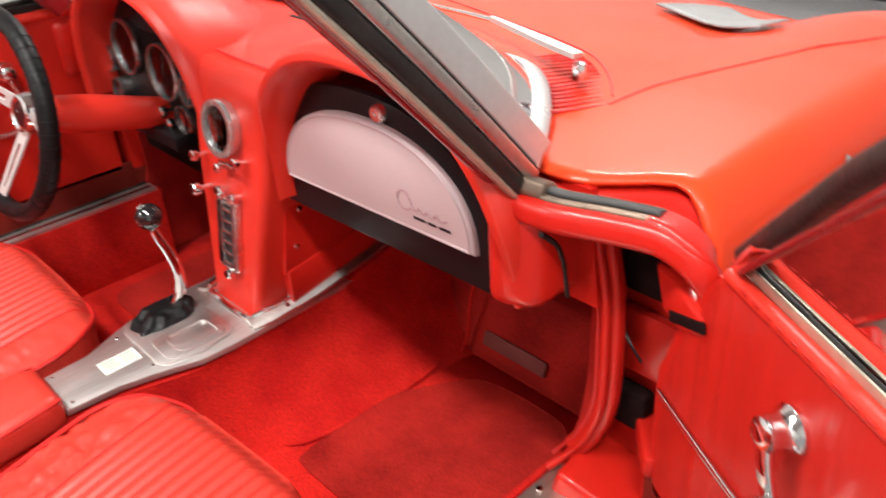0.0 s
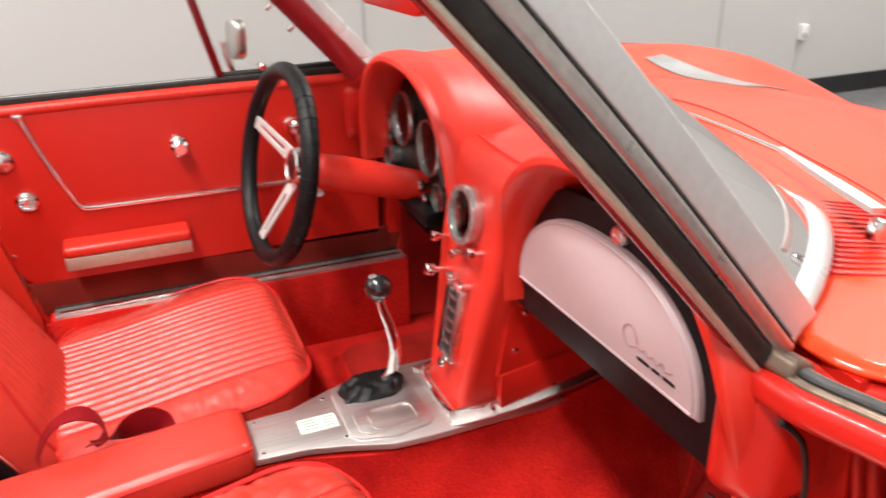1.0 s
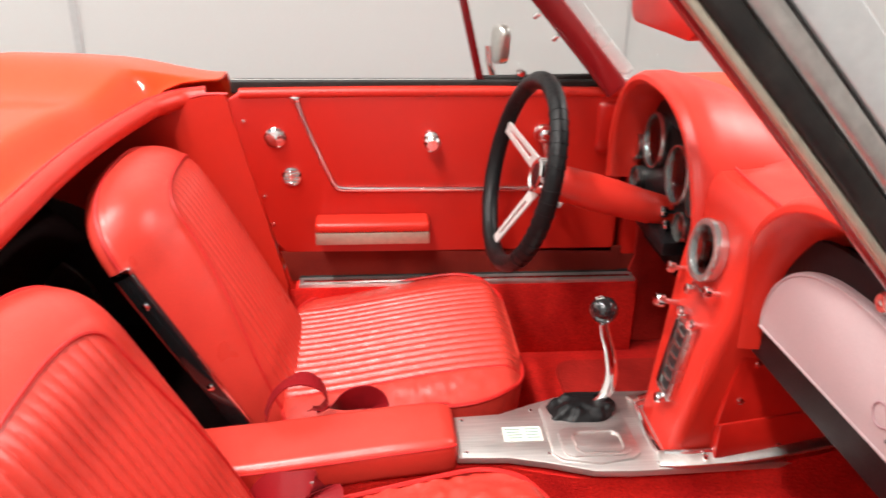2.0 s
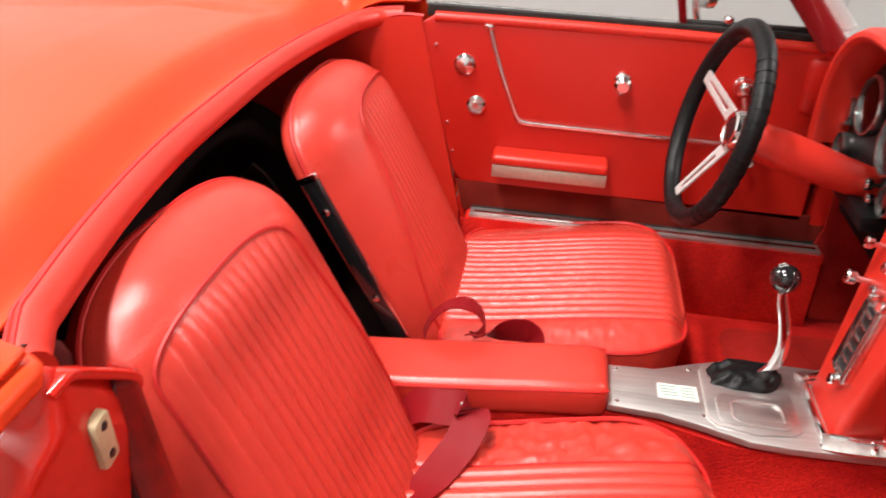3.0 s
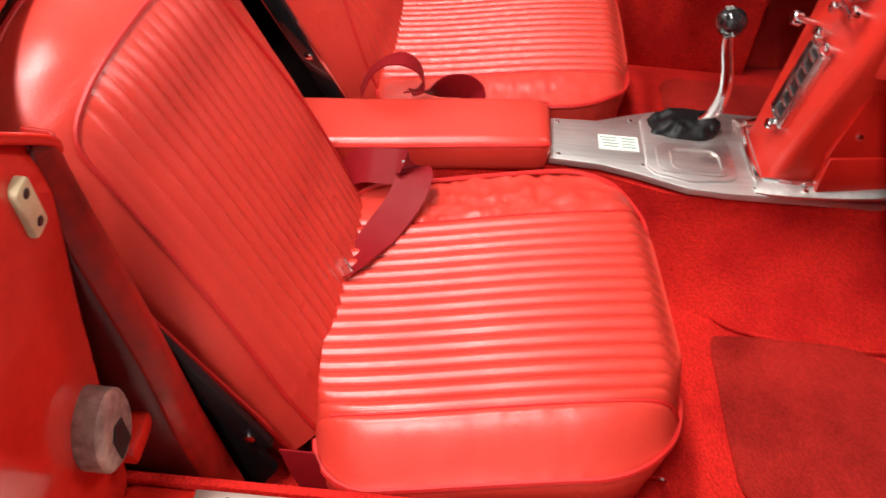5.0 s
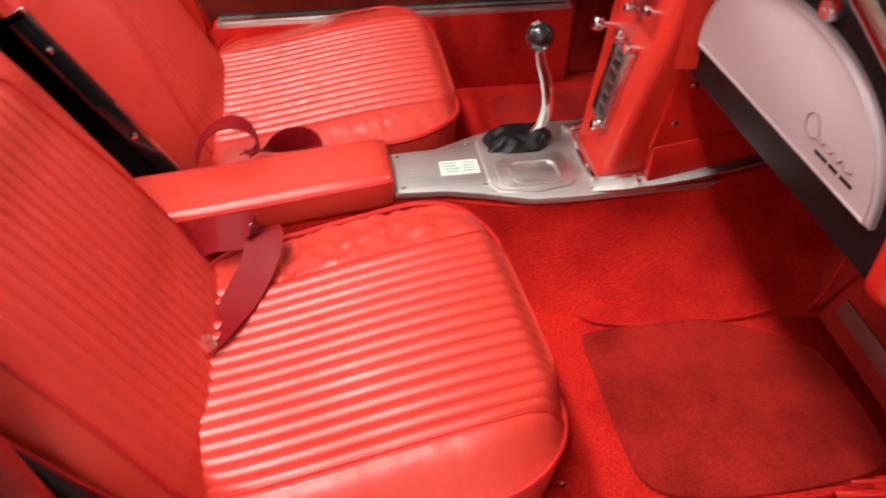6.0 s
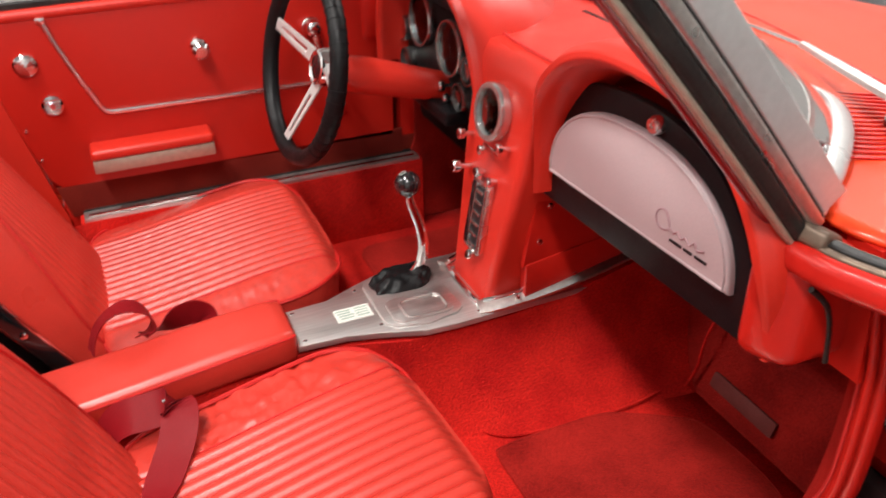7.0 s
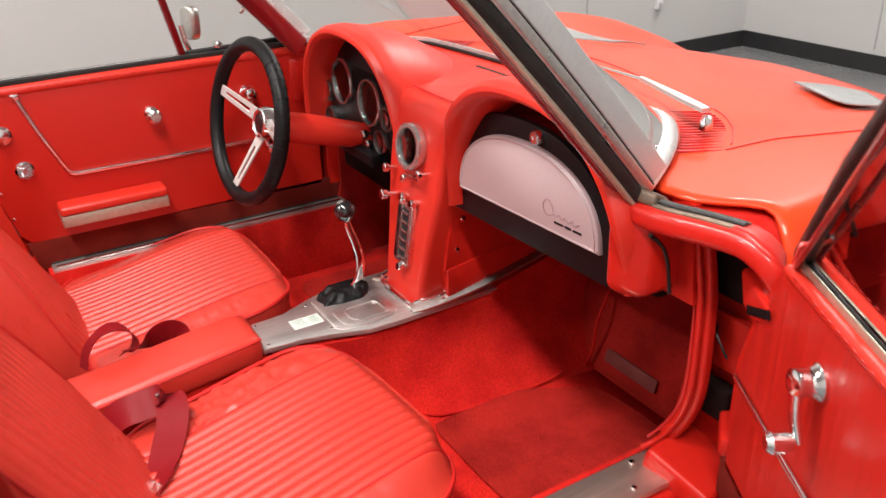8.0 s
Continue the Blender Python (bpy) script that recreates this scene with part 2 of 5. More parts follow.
def facing(origin, normal, up=(0, 0, 1)):
    """A pose whose z axis is the normal and whose y axis points up."""
    z = Vector(normal).normalized()
    x = Vector(up).cross(z).normalized()
    y = z.cross(x)
    m = Matrix((x, y, z)).transposed().to_4x4()
    m.translation = origin
    return m


def ease(a, b, t):
    t = min(1.0, max(0.0, (t - a) / (b - a)))
    return t * t * (3 - 2 * t)


def blend(t, table):
    """Piecewise linear look-up in (t, value) pairs."""
    if t <= table[0][0]:
        return table[0][1]
    for (a, va), (b, vb) in zip(table, table[1:]):
        if t <= b:
            return va + (vb - va) * (t - a) / (b - a)
    return table[-1][1]


# ---- room ----
def slab(name, x0, x1, y0, y1, z0, z1, mat, label):
    bm = block(x1 - x0, y1 - y0, z1 - z0, Matrix.Translation(((x0 + x1) / 2, (y0 + y1) / 2, (z0 + z1) / 2)), 0)
    return tagged(part(name, bm, mat), label, name.split("_")[0], kind="structure")


slab("floor", ROOM_X0 - 0.1, ROOM_X1 + 0.1, ROOM_Y0 - 0.1, ROOM_Y1 + 0.1, -0.1, 0.0, TILE, "dark grey tiled showroom floor")
slab("ceiling", ROOM_X0 - 0.1, ROOM_X1 + 0.1, ROOM_Y0 - 0.1, ROOM_Y1 + 0.1, ROOM_Z, ROOM_Z + 0.1, CEIL, "plain white showroom ceiling")
WALL_W = slab("wall_west", ROOM_X0 - 0.1, ROOM_X0, ROOM_Y0, ROOM_Y1, 0, ROOM_Z, WALLPAINT, "light grey panelled wall with thin upright joints")
WALL_N = slab("wall_north", ROOM_X0 - 0.1, ROOM_X1 + 0.1, ROOM_Y1, ROOM_Y1 + 0.1, 0, ROOM_Z, WALLPAINT, "light grey panelled wall with thin upright joints")
slab("wall_east", ROOM_X1, ROOM_X1 + 0.1, ROOM_Y0, ROOM_Y1, 0, ROOM_Z, WALLPAINT, "plain light grey wall")
slab("wall_south", ROOM_X0 - 0.1, ROOM_X1 + 0.1, ROOM_Y0 - 0.1, ROOM_Y0, 0, ROOM_Z, WALLPAINT, "plain light grey wall")
slab("baseboard_west", ROOM_X0, ROOM_X0 + 0.015, ROOM_Y0, ROOM_Y1, 0, 0.11, SKIRT, "black rubber skirting along the wall")
slab("baseboard_north", ROOM_X0 + 0.015, ROOM_X1, ROOM_Y1 - 0.015, ROOM_Y1, 0, 0.11, SKIRT, "black rubber skirting along the wall")


def joint(wall, x, y, sx, sy):
    part("joint", block(sx, sy, ROOM_Z - 0.14, Matrix.Translation((x, y, ROOM_Z / 2 + 0.07)), 0.001, 1), SEAM, wall)


for y in (-3.9, -1.49, 0.95, 3.02):
    joint(WALL_W, ROOM_X0 + 0.002, y, 0.006, 0.035 if y < 0 else 0.012)
for x in (-1.6, 0.8, 3.2):
    joint(WALL_N, x, ROOM_Y1 - 0.002, 0.012, 0.006)


OUTLET = thing("wall_outlet", "small white outlet box low on the grey wall", "outlet", "", (ROOM_X0, 3.62, 0.40))
part("outlet_box", block(0.03, 0.05, 0.09, Matrix.Translation((0.015, 0, 0)), 0.004), LAMPBODY, OUTLET)
part("outlet_face", block(0.004, 0.03, 0.03, Matrix.Translation((0.031, 0, -0.015)), 0.001), SEAM, OUTLET)


def ceiling_light(x, y):
    t = thing("ceiling_light", "white fluorescent ceiling light in a shallow housing", "lamp", "ceiling lights", (x, y, ROOM_Z))
    part("housing", plate(rounded(1.6, 0.44, 0.02), 0.06, Matrix.Translation((0, 0, -0.06)), 0.004), LAMPBODY, t)
    lamp = bpy.data.lights.new("tube_light", "AREA")
    lamp.shape, lamp.size, lamp.size_y, lamp.energy, lamp.color = "RECTANGLE", 1.5, 0.36, LAMP_POWER, (1.0, 0.96, 0.92)
    lo = new("tube_light", lamp)
    lo.parent = t
    lo.location = (0, 0, -0.07)


# last two are unseen lamps added to fill the footwell and front walls
for lx, ly in ((0.2, -1.5), (2.7, -1.3), (-1.4, -4.6), (-1.4, 3.7)):
    ceiling_light(lx, ly)


# ---- car body ----
CAR = thing("sports_car", "red open convertible sports car with chrome trim", "car")


def base_line(x):
    """Where the windscreen meets the body."""
    return 0.655 - 0.15 * x * x - 1.90 * max(0.0, abs(x) - 0.42) ** 1.5


TOP = [(-2.2, 0.62), (-1.9, 0.76), (-1.5, 0.86), (-1.0, 0.905), (-0.85, 0.903), (-0.6, 0.891), (-0.5, 0.889), (0.4, 0.868), (0.7, 0.875), (1.0, 0.854), (1.25, 0.814), (1.5, 0.754), (1.7, 0.692), (1.9, 0.610), (2.1, 0.500), (2.25, 0.400)]


def crown(y, x):
    hump = 0.052 * math.exp(-((y - 1.42) / 0.42) ** 2) + 0.032 * math.exp(-((y + 1.05) / 0.36) ** 2)
    return blend(y, TOP) + hump * math.exp(-((abs(x) - 0.68) / 0.13) ** 2) - 0.012 * math.exp(-((abs(x) - 0.48) / 0.1) ** 2) + (0.022 if y > 0 else 0.012) * math.exp(-(x / 0.22) ** 2)


def across(u):
    """From -1 to 1 over the body: the distance from the middle and the drop below the crown."""
    a = abs(u)
    if a < 0.72:
        x, drop = a / 0.72 * 0.72, 0
    else:
        k = (a - 0.72) / 0.28
        x = 0.72 + 0.165 * math.sin(min(1, k * 1.6) * math.pi / 2) - 0.03 * max(0, k - 0.7) / 0.3
        drop = 0.505 * (max(0, k - 0.26) / 0.74) ** 1.7
    return math.copysign(x, u), drop


WING_EDGE = [(0.60, base_line(0.60) + 0.006), (0.64, 0.392), (0.68, 0.386), (0.715, 0.392), (0.74, 0.405), (0.775, 0.438), (0.80, 0.458), (0.82, 0.456), (0.84, 0.448), (0.87, 0.436), (0.90, 0.43)]


def body_front(u, v):
    x, drop = across(2 * u - 1)
    y0 = base_line(x) + 0.006 if abs(x) < 0.60 else blend(abs(x), WING_EDGE)
    y = y0 + (2.27 - y0) * v
    squeeze = 1 - 0.12 * ease(1.7, 2.3, y)
    z = max(0.20, crown(y, x) - drop)
    arch = 0.35 ** 2 - (y - 1.45) ** 2
    if arch > 0 and drop > 0.1:
        z = max(z, min(0.31 + math.sqrt(arch), crown(y, x) - 0.16))
    return x * squeeze, y, z


def deck_roll(x):
    """Where the padded roll runs behind the seats."""
    return -0.738 + 0.20 * max(0.0, abs(x) - 0.1) ** 1.9


def body_rear(u, v):
    x, drop = across(2 * u - 1)
    if x > 0:
        edge = deck_roll(x) - 0.014 if x < 0.70 else -0.612
    else:
        edge = deck_roll(min(0.66, -x)) - 0.014 + 0.125 * ease(0.655, 0.74, -x)
    y = edge + (-2.18 - edge) * v ** 1.7
    squeeze = 1 - 0.14 * ease(-1.6, -2.2, y)
    z = max(0.22, crown(y, x) - drop - (0.048 * ease(edge - 0.065, edge - 0.008, y) * ease(0.71, 0.64, abs(x))) - (0.022 * ease(-0.80, -0.58, y) if x < 0 else 0))
    arch = 0.35 ** 2 - (y + 1.04) ** 2
    if arch > 0 and drop > 0.1:
        z = max(z, min(0.31 + math.sqrt(arch), crown(y, x) - 0.16))
    return x * squeeze, y, z


part("front_body", sheet(110, 60, body_front), PAINT, CAR, "glossy red bonnet and front wings", 55, 0.006)
part("rear_body", sheet(110, 60, body_rear), PAINT, CAR, "glossy red rear deck and quarter panels", 55, 0.006)


def deck_corner(u, v):
    x, y = 0.704 + 0.030 * u, -0.76 + 0.148 * v
    return x, y, crown(y, x) - 0.003 - 0.020 * (1 - u) ** 2.5


part("deck_corner", sheet(8, 16, deck_corner), PAINT, CAR, "", 55, 0.004)
part("nose", block(1.5, 0.16, 0.24, Matrix.Translation((0, 2.22, 0.32)), 0.07, 4), PAINT, CAR)
part("tail", block(1.46, 0.12, 0.42, Matrix.Translation((0, -2.16, 0.44)), 0.05, 4), PAINT, CAR)


def wheel(x, y):
    s = 1 if x > 0 else -1
    m = Matrix.Translation((x, y, 0.325)) @ pose(0, 0, 0, 0, 90 * s, 0)
    w = part("wheel", lathe([(0.02, -0.08), (0.17, -0.08), (0.19, -0.06), (0.19, 0.06), (0.17, 0.07), (0.05, 0.05), (0.02, 0.055)], 40, m), STEEL, CAR)
    part("tyre", lathe([(0.19, -0.075), (0.27, -0.085), (0.315, -0.07), (0.325, -0.04), (0.325, 0.04), (0.315, 0.07), (0.27, 0.085), (0.19, 0.075)], 48, m), TYRE, w)


for wx in (-0.72, 0.72):
    for wy in (1.45, -1.04):
        wheel(wx, wy)

# cabin tub: floor, tunnel, toe board, rear bulkhead, sills
part("cabin_floor", sheet(8, 8, lambda u, v: (-0.70 + 1.4 * u, -0.62 + 1.3 * v, 0.205)), CARPET, CAR, "red cut-pile cabin carpet", 40, 0.02)


def toe(u, v):
    return -0.72 + 1.44 * u, 0.655 + 0.06 * v + 0.30 * v * v, 0.20 + 0.48 * v


# mat carpet here darkens the toe board partly for shade
part("toe_board", sheet(20, 20, toe), MAT, CAR, "red carpeted toe board, partly darkened as shade", 40, 0.01)
# shade behind the seats is put into the colour of wall and well
part("cabin_back", sheet(10, 10, lambda u, v: (-0.72 + 1.44 * u, -0.95 - 0.3 * v, 0.19 + 0.66 * v)), SHADE, CAR, "rear cabin wall coloured near-black as shade")
part("well_floor", sheet(4, 4, lambda u, v: (-0.72 + 1.44 * u, -0.97 + 0.46 * v, 0.30 - 0.07 * max(0.0, 4 * v - 3))), SHADE, CAR, "luggage well floor coloured near-black as shade")


def tunnel(u, v):
    y = -0.62 + 1.50 * v
    top = 0.40 + 0.09 * ease(0.30, 0.85, y) - 0.05 * ease(-0.1, -0.3, y)
    half_top = 0.055 + 0.045 * ease(-0.05, 0.14, y)
    half_low = 0.13 + 0.11 * ease(0.0, 0.40, y) + 0.03 * ease(0.5, 0.8, y)
    a = abs(2 * u - 1)
    if a < 0.4:
        x, z = half_top * a / 0.4, top
    else:
        k = (a - 0.4) / 0.6
        x, z = half_top + (half_low - half_top) * k ** 1.5, top - (top - 0.20) * (1 - (1 - k) ** 1.15)
    return math.copysign(x, 2 * u - 1), y, z


part("tunnel", sheet(40, 50, tunnel), CARPET, CAR, "red carpeted transmission tunnel", 60)

# ---- windscreen ----
SCREEN = thing("windshield", "raked curved windshield in a chrome and black rubber frame", "windshield")


def screen(u, v):
    x = 0.655 * (2 * u - 1)
    y0 = base_line(x) + 0.004
    y1 = 0.10 - 0.42 * abs(x) ** 2.2
    k = 1 - 0.04 * v
    return x * k, y0 + (y1 - y0) * v, 0.878 + 0.415 * v + 0.012 * math.sin(math.pi * v)


pane = part("pane", sheet(48, 14, screen), GLASS, SCREEN, "clear curved windshield glass")
pane.visible_shadow = False
part("lower_gasket", sweep([(x / 40 * 0.655, base_line(x / 40 * 0.655) - 0.018, 0.884) for x in range(-40, 41)], rounded(0.008, 0.008, 0.003, 3)), RUBBER, SCREEN, "black rubber glass gasket")
rings = []
for i in range(-60, 61):
    x = i / 60 * 0.668
    y = base_line(x)
    d = Vector((0.002, base_line(x + 0.001) - base_line(x - 0.001), 0)).normalized()
    n = Vector((-d.y, d.x, 0))
    c = Vector((x, y, 0.889))
    rings.append([c + n * 0.014 + Vector((0, 0, -0.010)), c + n * 0.013 + Vector((0, 0, -0.004)), c + n * 0.004 + Vector((0, 0, 0.002)), c - n * 0.012 + Vector((0, 0, 0.008)), c - n * 0.015 + Vector((0, 0, 0.007)), c - n * 0.014 + Vector((0, 0, -0.008))])
part("lower_moulding", loft(rings), STAINLESS, SCREEN, "broad stainless reveal moulding", 50)
part("header_rail", sweep([(x / 20 * 0.63, 0.095 - 0.42 * abs(x / 20 * 0.63) ** 2.2, 1.300) for x in range(-20, 21)], rounded(0.05, 0.03, 0.01, 3)), TRIMRED, SCREEN, "red painted header rail")


def pillar(side):
    if side > 0:
        a, b = Vector((0.679, 0.318, 0.858)), Vector((0.667, -0.074, 1.290))
    else:
        a, b = Vector((-0.662, 0.312, 0.858)), Vector((-0.640, -0.085, 1.290))
    line = [a.lerp(b, k / 10) + Vector((0.006 * side * math.sin(math.pi * k / 10), 0.0, 0.006 * math.sin(math.pi * k / 10))) for k in range(11)]

    def strip(name, forward, out, w, h, mat, label=""):
        part(name, sweep([p + Vector((out * side, forward * 0.74, forward * 0.67)) for p in line], rounded(h, w, min(w, h) * 0.35, 3), (0, 0.74, 0.67)), mat, SCREEN, label)

    strip("pillar_liner", 0.026, -0.020, 0.054, 0.026, DEEPRED, "red painted inner pillar")
    strip("pillar_lip", 0.004, 0.003, 0.007, 0.013, BEIGE, "pale metal edge lip")
    strip("pillar_seal", 0.017, 0.005, 0.020, 0.018, RUBBER, "weathered black rubber door seal")
    strip("pillar_trim", 0.036, 0.006, 0.019, 0.015, STEEL, "chrome pillar trim")
    strip("pillar_gasket", 0.0465, 0.003, 0.003, 0.012, RUBBER, "black glass gasket")
    strip("side_moulding", 0.066, 0.002, 0.034, 0.008, STAINLESS, "broad stainless side moulding")


pillar(1)
pillar(-1)
part("mirror_stem", tube([(0.0, 0.09, 1.29), (0.0, 0.14, 1.22), (0.0, 0.195, 1.16)], 0.006), CHROME, SCREEN)
part("rear_mirror", plate(rounded(0.20, 0.055, 0.025), 0.015, facing((0.0, 0.205, 1.140), (0.15, -1, 0)), 0.004), TRIMRED, SCREEN, "red backed inside mirror")

for k in (0.28, 0.39):
    part("visor_clip", block(0.012, 0.018, 0.010, Matrix.Translation((-0.636, 0.312 - 0.397 * k - 0.02, 0.858 + 0.432 * k + 0.01)) @ pose(0, 0, 0, 45, 0, 0), 0.003), CHROME, SCREEN)

# ---- dashboard ----
DASH = thing("dashboard", "red padded twin-arch dashboard with chrome gauges", "dashboard")


def arch(xc, w, z0, h, n, k, grow=0.0):
    a = math.pi * (1 - k)
    c, s = math.cos(a), math.sin(a)
    return xc + (w + grow) * math.copysign(abs(c) ** (2 / n), c), z0 + (h + grow) * abs(s) ** (2 / n)


def hood(side, xc, w, h, y0):
    """Arched cowl over the gauges or the glove box, fading forward into the dash top."""
    rows = [(0.375, -0.022, 1.0), (0.340, -0.016, 1.0), (0.305, -0.008, 1.0), (0.288, 0.0, 1.0), (0.279, 0.008, 1.0), (0.281, 0.018, 1.0), (0.296, 0.026, 1.0), (0.330, 0.030, 0.99), (0.38, 0.028, 0.96),
            (0.44, 0.022, 0.91), (0.50, 0.008, 0.84), (0.56, -0.01, 0.75), (0.62, -0.035, 0.66), (0.68, -0.065, 0.56)]

    def fn(u, v):
        i = v * (len(rows) - 1)
        j = min(int(i), len(rows) - 2)
        t = i - j
        y, g, k = (rows[j][c] + (rows[j + 1][c] - rows[j][c]) * t for c in range(3))
        if side > 0 and u < 0.24:
            q = ease(0.24, 0.02, u)
            g -= (g - 0.002) * 0.70 * q
            y += 0.022 * q
        if side > 0 and u > 0.84:
            q = ease(0.84, 0.98, u)
            g -= (g + 0.022) * 0.5 * q
            y += 0.026 * q
        if side < 0 and g < 0:
            g *= 0.35
        if side < 0 and u > 0.5:
            g *= 0.45 + 0.55 * ease(0.95, 0.55, u)
        x, z = arch(xc, w * (0.35 + 0.65 * k), 0.685, h * k, 2.4, u, g)
        if side > 0 and u > 0.7:
            z = max(z, 0.712)
        rake = 0.03 * (0.94 - z)
        back = max(0.33, base_line(x) - 0.014)
        y = min(y + y0 + rake, back)
        return x, y, min(z, 0.864 + 0.85 * max(0.0, base_line(x) - y)) if y > 0.34 else z

    return sheet(64, 52, fn)


part("glove_arch", hood(1, 0.430, 0.262, 0.283, 0.0), VINYL, DASH, "red padded arch round the glove box", 60)
part("gauge_arch", hood(-1, -0.330, 0.262, 0.262, 0.028), VINYL, DASH, "red padded arch round the gauges", 60)


def dash_top(u, v):
    x = 0.655 * (2 * u - 1)
    y0 = 0.350 + 0.07 * ease(0.085, 0.125, abs(x - 0.015))
    y1 = max(base_line(x) - 0.012, 0.31)
    y0 = min(y0, y1 - 0.01)
    y = y0 + (y1 - y0) * v
    return x, y, 0.868 + 0.012 * v - 0.012 * ease(0.1, 0.0, v) - 0.02 * ease(0.62, 0.715, abs(x))


part("dash_top", sheet(60, 16, dash_top), VINYL, DASH, "red padded dash top", 50)
part("speaker_seam", tube([(-0.10, 0.385, 0.872), (0.0, 0.38, 0.872), (0.14, 0.385, 0.872)], 0.0025, 6), PIPING, DASH)
part("demister_slot", block(0.22, 0.010, 0.004, Matrix.Translation((-0.04, 0.585, 0.876)), 0.001, 1), BLACKVINYL, DASH)


def dash_end(side):
    """Rounded outer end of the dashboard below the pillar."""
    rings = []
    for y, g in ((0.293, -0.018), (0.295, -0.010), (0.299, -0.004), (0.306, 0.0), (0.33, 0.0), (0.38, 0.0), (0.46, 0.0)):
        rings.append([(side * x, y + 0.5 * max(0, x - 0.66), z) for x, z in rounded(0.066 + 2 * g, 0.136 + 2 * g, 0.022 + g * 0.6, 5, 0.686, 0.780)])
    if side < 0:
        rings = [list(reversed(r)) for r in rings]
    return loft(rings)


# darker trim red instead of vinyl puts shade into the padded ends
part("dash_end", dash_end(1), TRIMRED, DASH, "red padded dash end")
part("dash_end", dash_end(-1), TRIMRED, DASH, "red padded dash end")
# black tube on the surface draws the shade of the gap
part("dash_gap", tube([(0.719, 0.322, 0.826), (0.719, 0.337, 0.813), (0.719, 0.353, 0.795), (0.719, 0.364, 0.767), (0.719, 0.370, 0.735), (0.717, 0.376, 0.712)], 0.0035, 8, (0, 1, 0)), RUBBER, DASH, "black line for the shade in the gap beside the dash end")
# body of the dash behind the arches, near-black for the shade below
part("dash_shell", block(1.36, 0.22, 0.19, Matrix.Translation((0, 0.50, 0.765)), 0.02, 3), SHADE, DASH, "near-black block for the shade under the dash")

# glove box
GY = 0.352
flat = facing((0.370, GY, 0.677), (0, -1, 0)) @ pose(0, 0, 0, 0, 0, 2.1)


def arch_outline(w, h, n, count=40, x0=0.0, z0=0.0):
    return [(x, z) for x, z in (arch(x0, w, z0, h, n, k / count) for k in range(count + 1))]


plate_bm = plate(arch_outline(0.268, 0.236, 2.4), 0.012, flat, 0.003)
GLOVE = part("glove_box_door", plate_bm, BLACKVINYL, DASH, "black glove box panel")
part("glove_pad", plate(arch_outline(0.214, 0.146, 2.25, 40, 0.018, 0.056), 0.012, flat @ Matrix.Translation((0, 0, 0.011)), 0.006, 3), PADGREY, GLOVE, "mauve grey padded insert")
part("pad_bead", sweep([flat @ Vector((x, z, 0.023)) for x, z in arch_outline(0.206, 0.137, 2.25, 48, 0.018, 0.061)], disc(0.0022, 6), (0, 1, 0), True), PADGREY, GLOVE)
part("glove_lock", lathe([(0.013, 0), (0.013, 0.010), (0.010, 0.014), (0.004, 0.014), (0.003, 0.012)], 20, flat @ Matrix.Translation((0.060, 0.217, 0.011))), SATIN, GLOVE, "chrome push-button lock")
# embossed emblem and unreadable lettering on the pad
emblem = [(0.108, 0.092), (0.100, 0.108), (0.090, 0.108), (0.084, 0.098), (0.088, 0.086), (0.098, 0.084), (0.108, 0.089), (0.114, 0.087), (0.120, 0.092), (0.126, 0.086), (0.133, 0.091), (0.140, 0.085), (0.147, 0.092), (0.152, 0.085), (0.162, 0.089)]
part("pad_emblem", tube([flat @ Vector((x * 1.25 - 0.018, z * 1.1 - 0.004, 0.0235)) for x, z in emblem], 0.0012, 5, (0, 1, 0), False, 4), PADLINE, GLOVE, "faint embossed script mark")
for k, (bx, bw) in enumerate(((0.130, 0.024), (0.155, 0.016), (0.180, 0.022))):
    part("pad_lettering", block(bw, 0.004, 0.001, flat @ Matrix.Translation((bx, 0.080, 0.0235)), 0), BLACKVINYL, GLOVE)

# gauge cluster
GM = facing((-0.365, 0.392, 0.67), (0, -1, 0.05))
CLUSTER = part("gauge_panel", plate(arch_outline(0.262, 0.262, 2.4), 0.008, GM, 0.002), BLACKVINYL, DASH, "black gauge panel")


def gauge(x, z, r, needle, parent=None, m=None, ticks=12, rim=0.91):
    m = (m or GM) @ Matrix.Translation((x, z, 0.008))
    g = part("gauge", lathe([(r * 0.97, 0), (r, 0.010), (r, 0.017), (r * 0.97, 0.021), (r * rim, 0.021), (r * (rim - 0.015), 0.014), (r * (rim - 0.02), 0.008)], 36, m), RINGMETAL if parent else BEZEL, parent or DASH, "round gauge with a bright bezel")
    part("dial", lathe([(r * 0.01, 0.0085), (r * (rim - 0.02), 0.009)], 28, m), DIAL, g)
    for k in range(ticks):
        a = radians(-130 + 260 * k / (ticks - 1))
        part("tick", block(r * 0.03, r * 0.13, 0.0008, m @ pose(0, 0, 0.0100, 0, 0, -math.degrees(a)) @ Matrix.Translation((0, r * (rim - 0.19), 0)), 0), DIALMARK, g)
    part("needle", block(r * 0.035, r * 0.62, 0.001, m @ pose(0, 0, 0.013, 0, 0, needle) @ Matrix.Translation((0, r * 0.26, 0)), 0), NEEDLE, g)
    part("lens", lathe([(r * 0.01, 0.0185), (r * 0.5, 0.0175), (r * (rim - 0.017), 0.014)], 28, m), DIALGLASS, g).visible_shadow = False
    return g


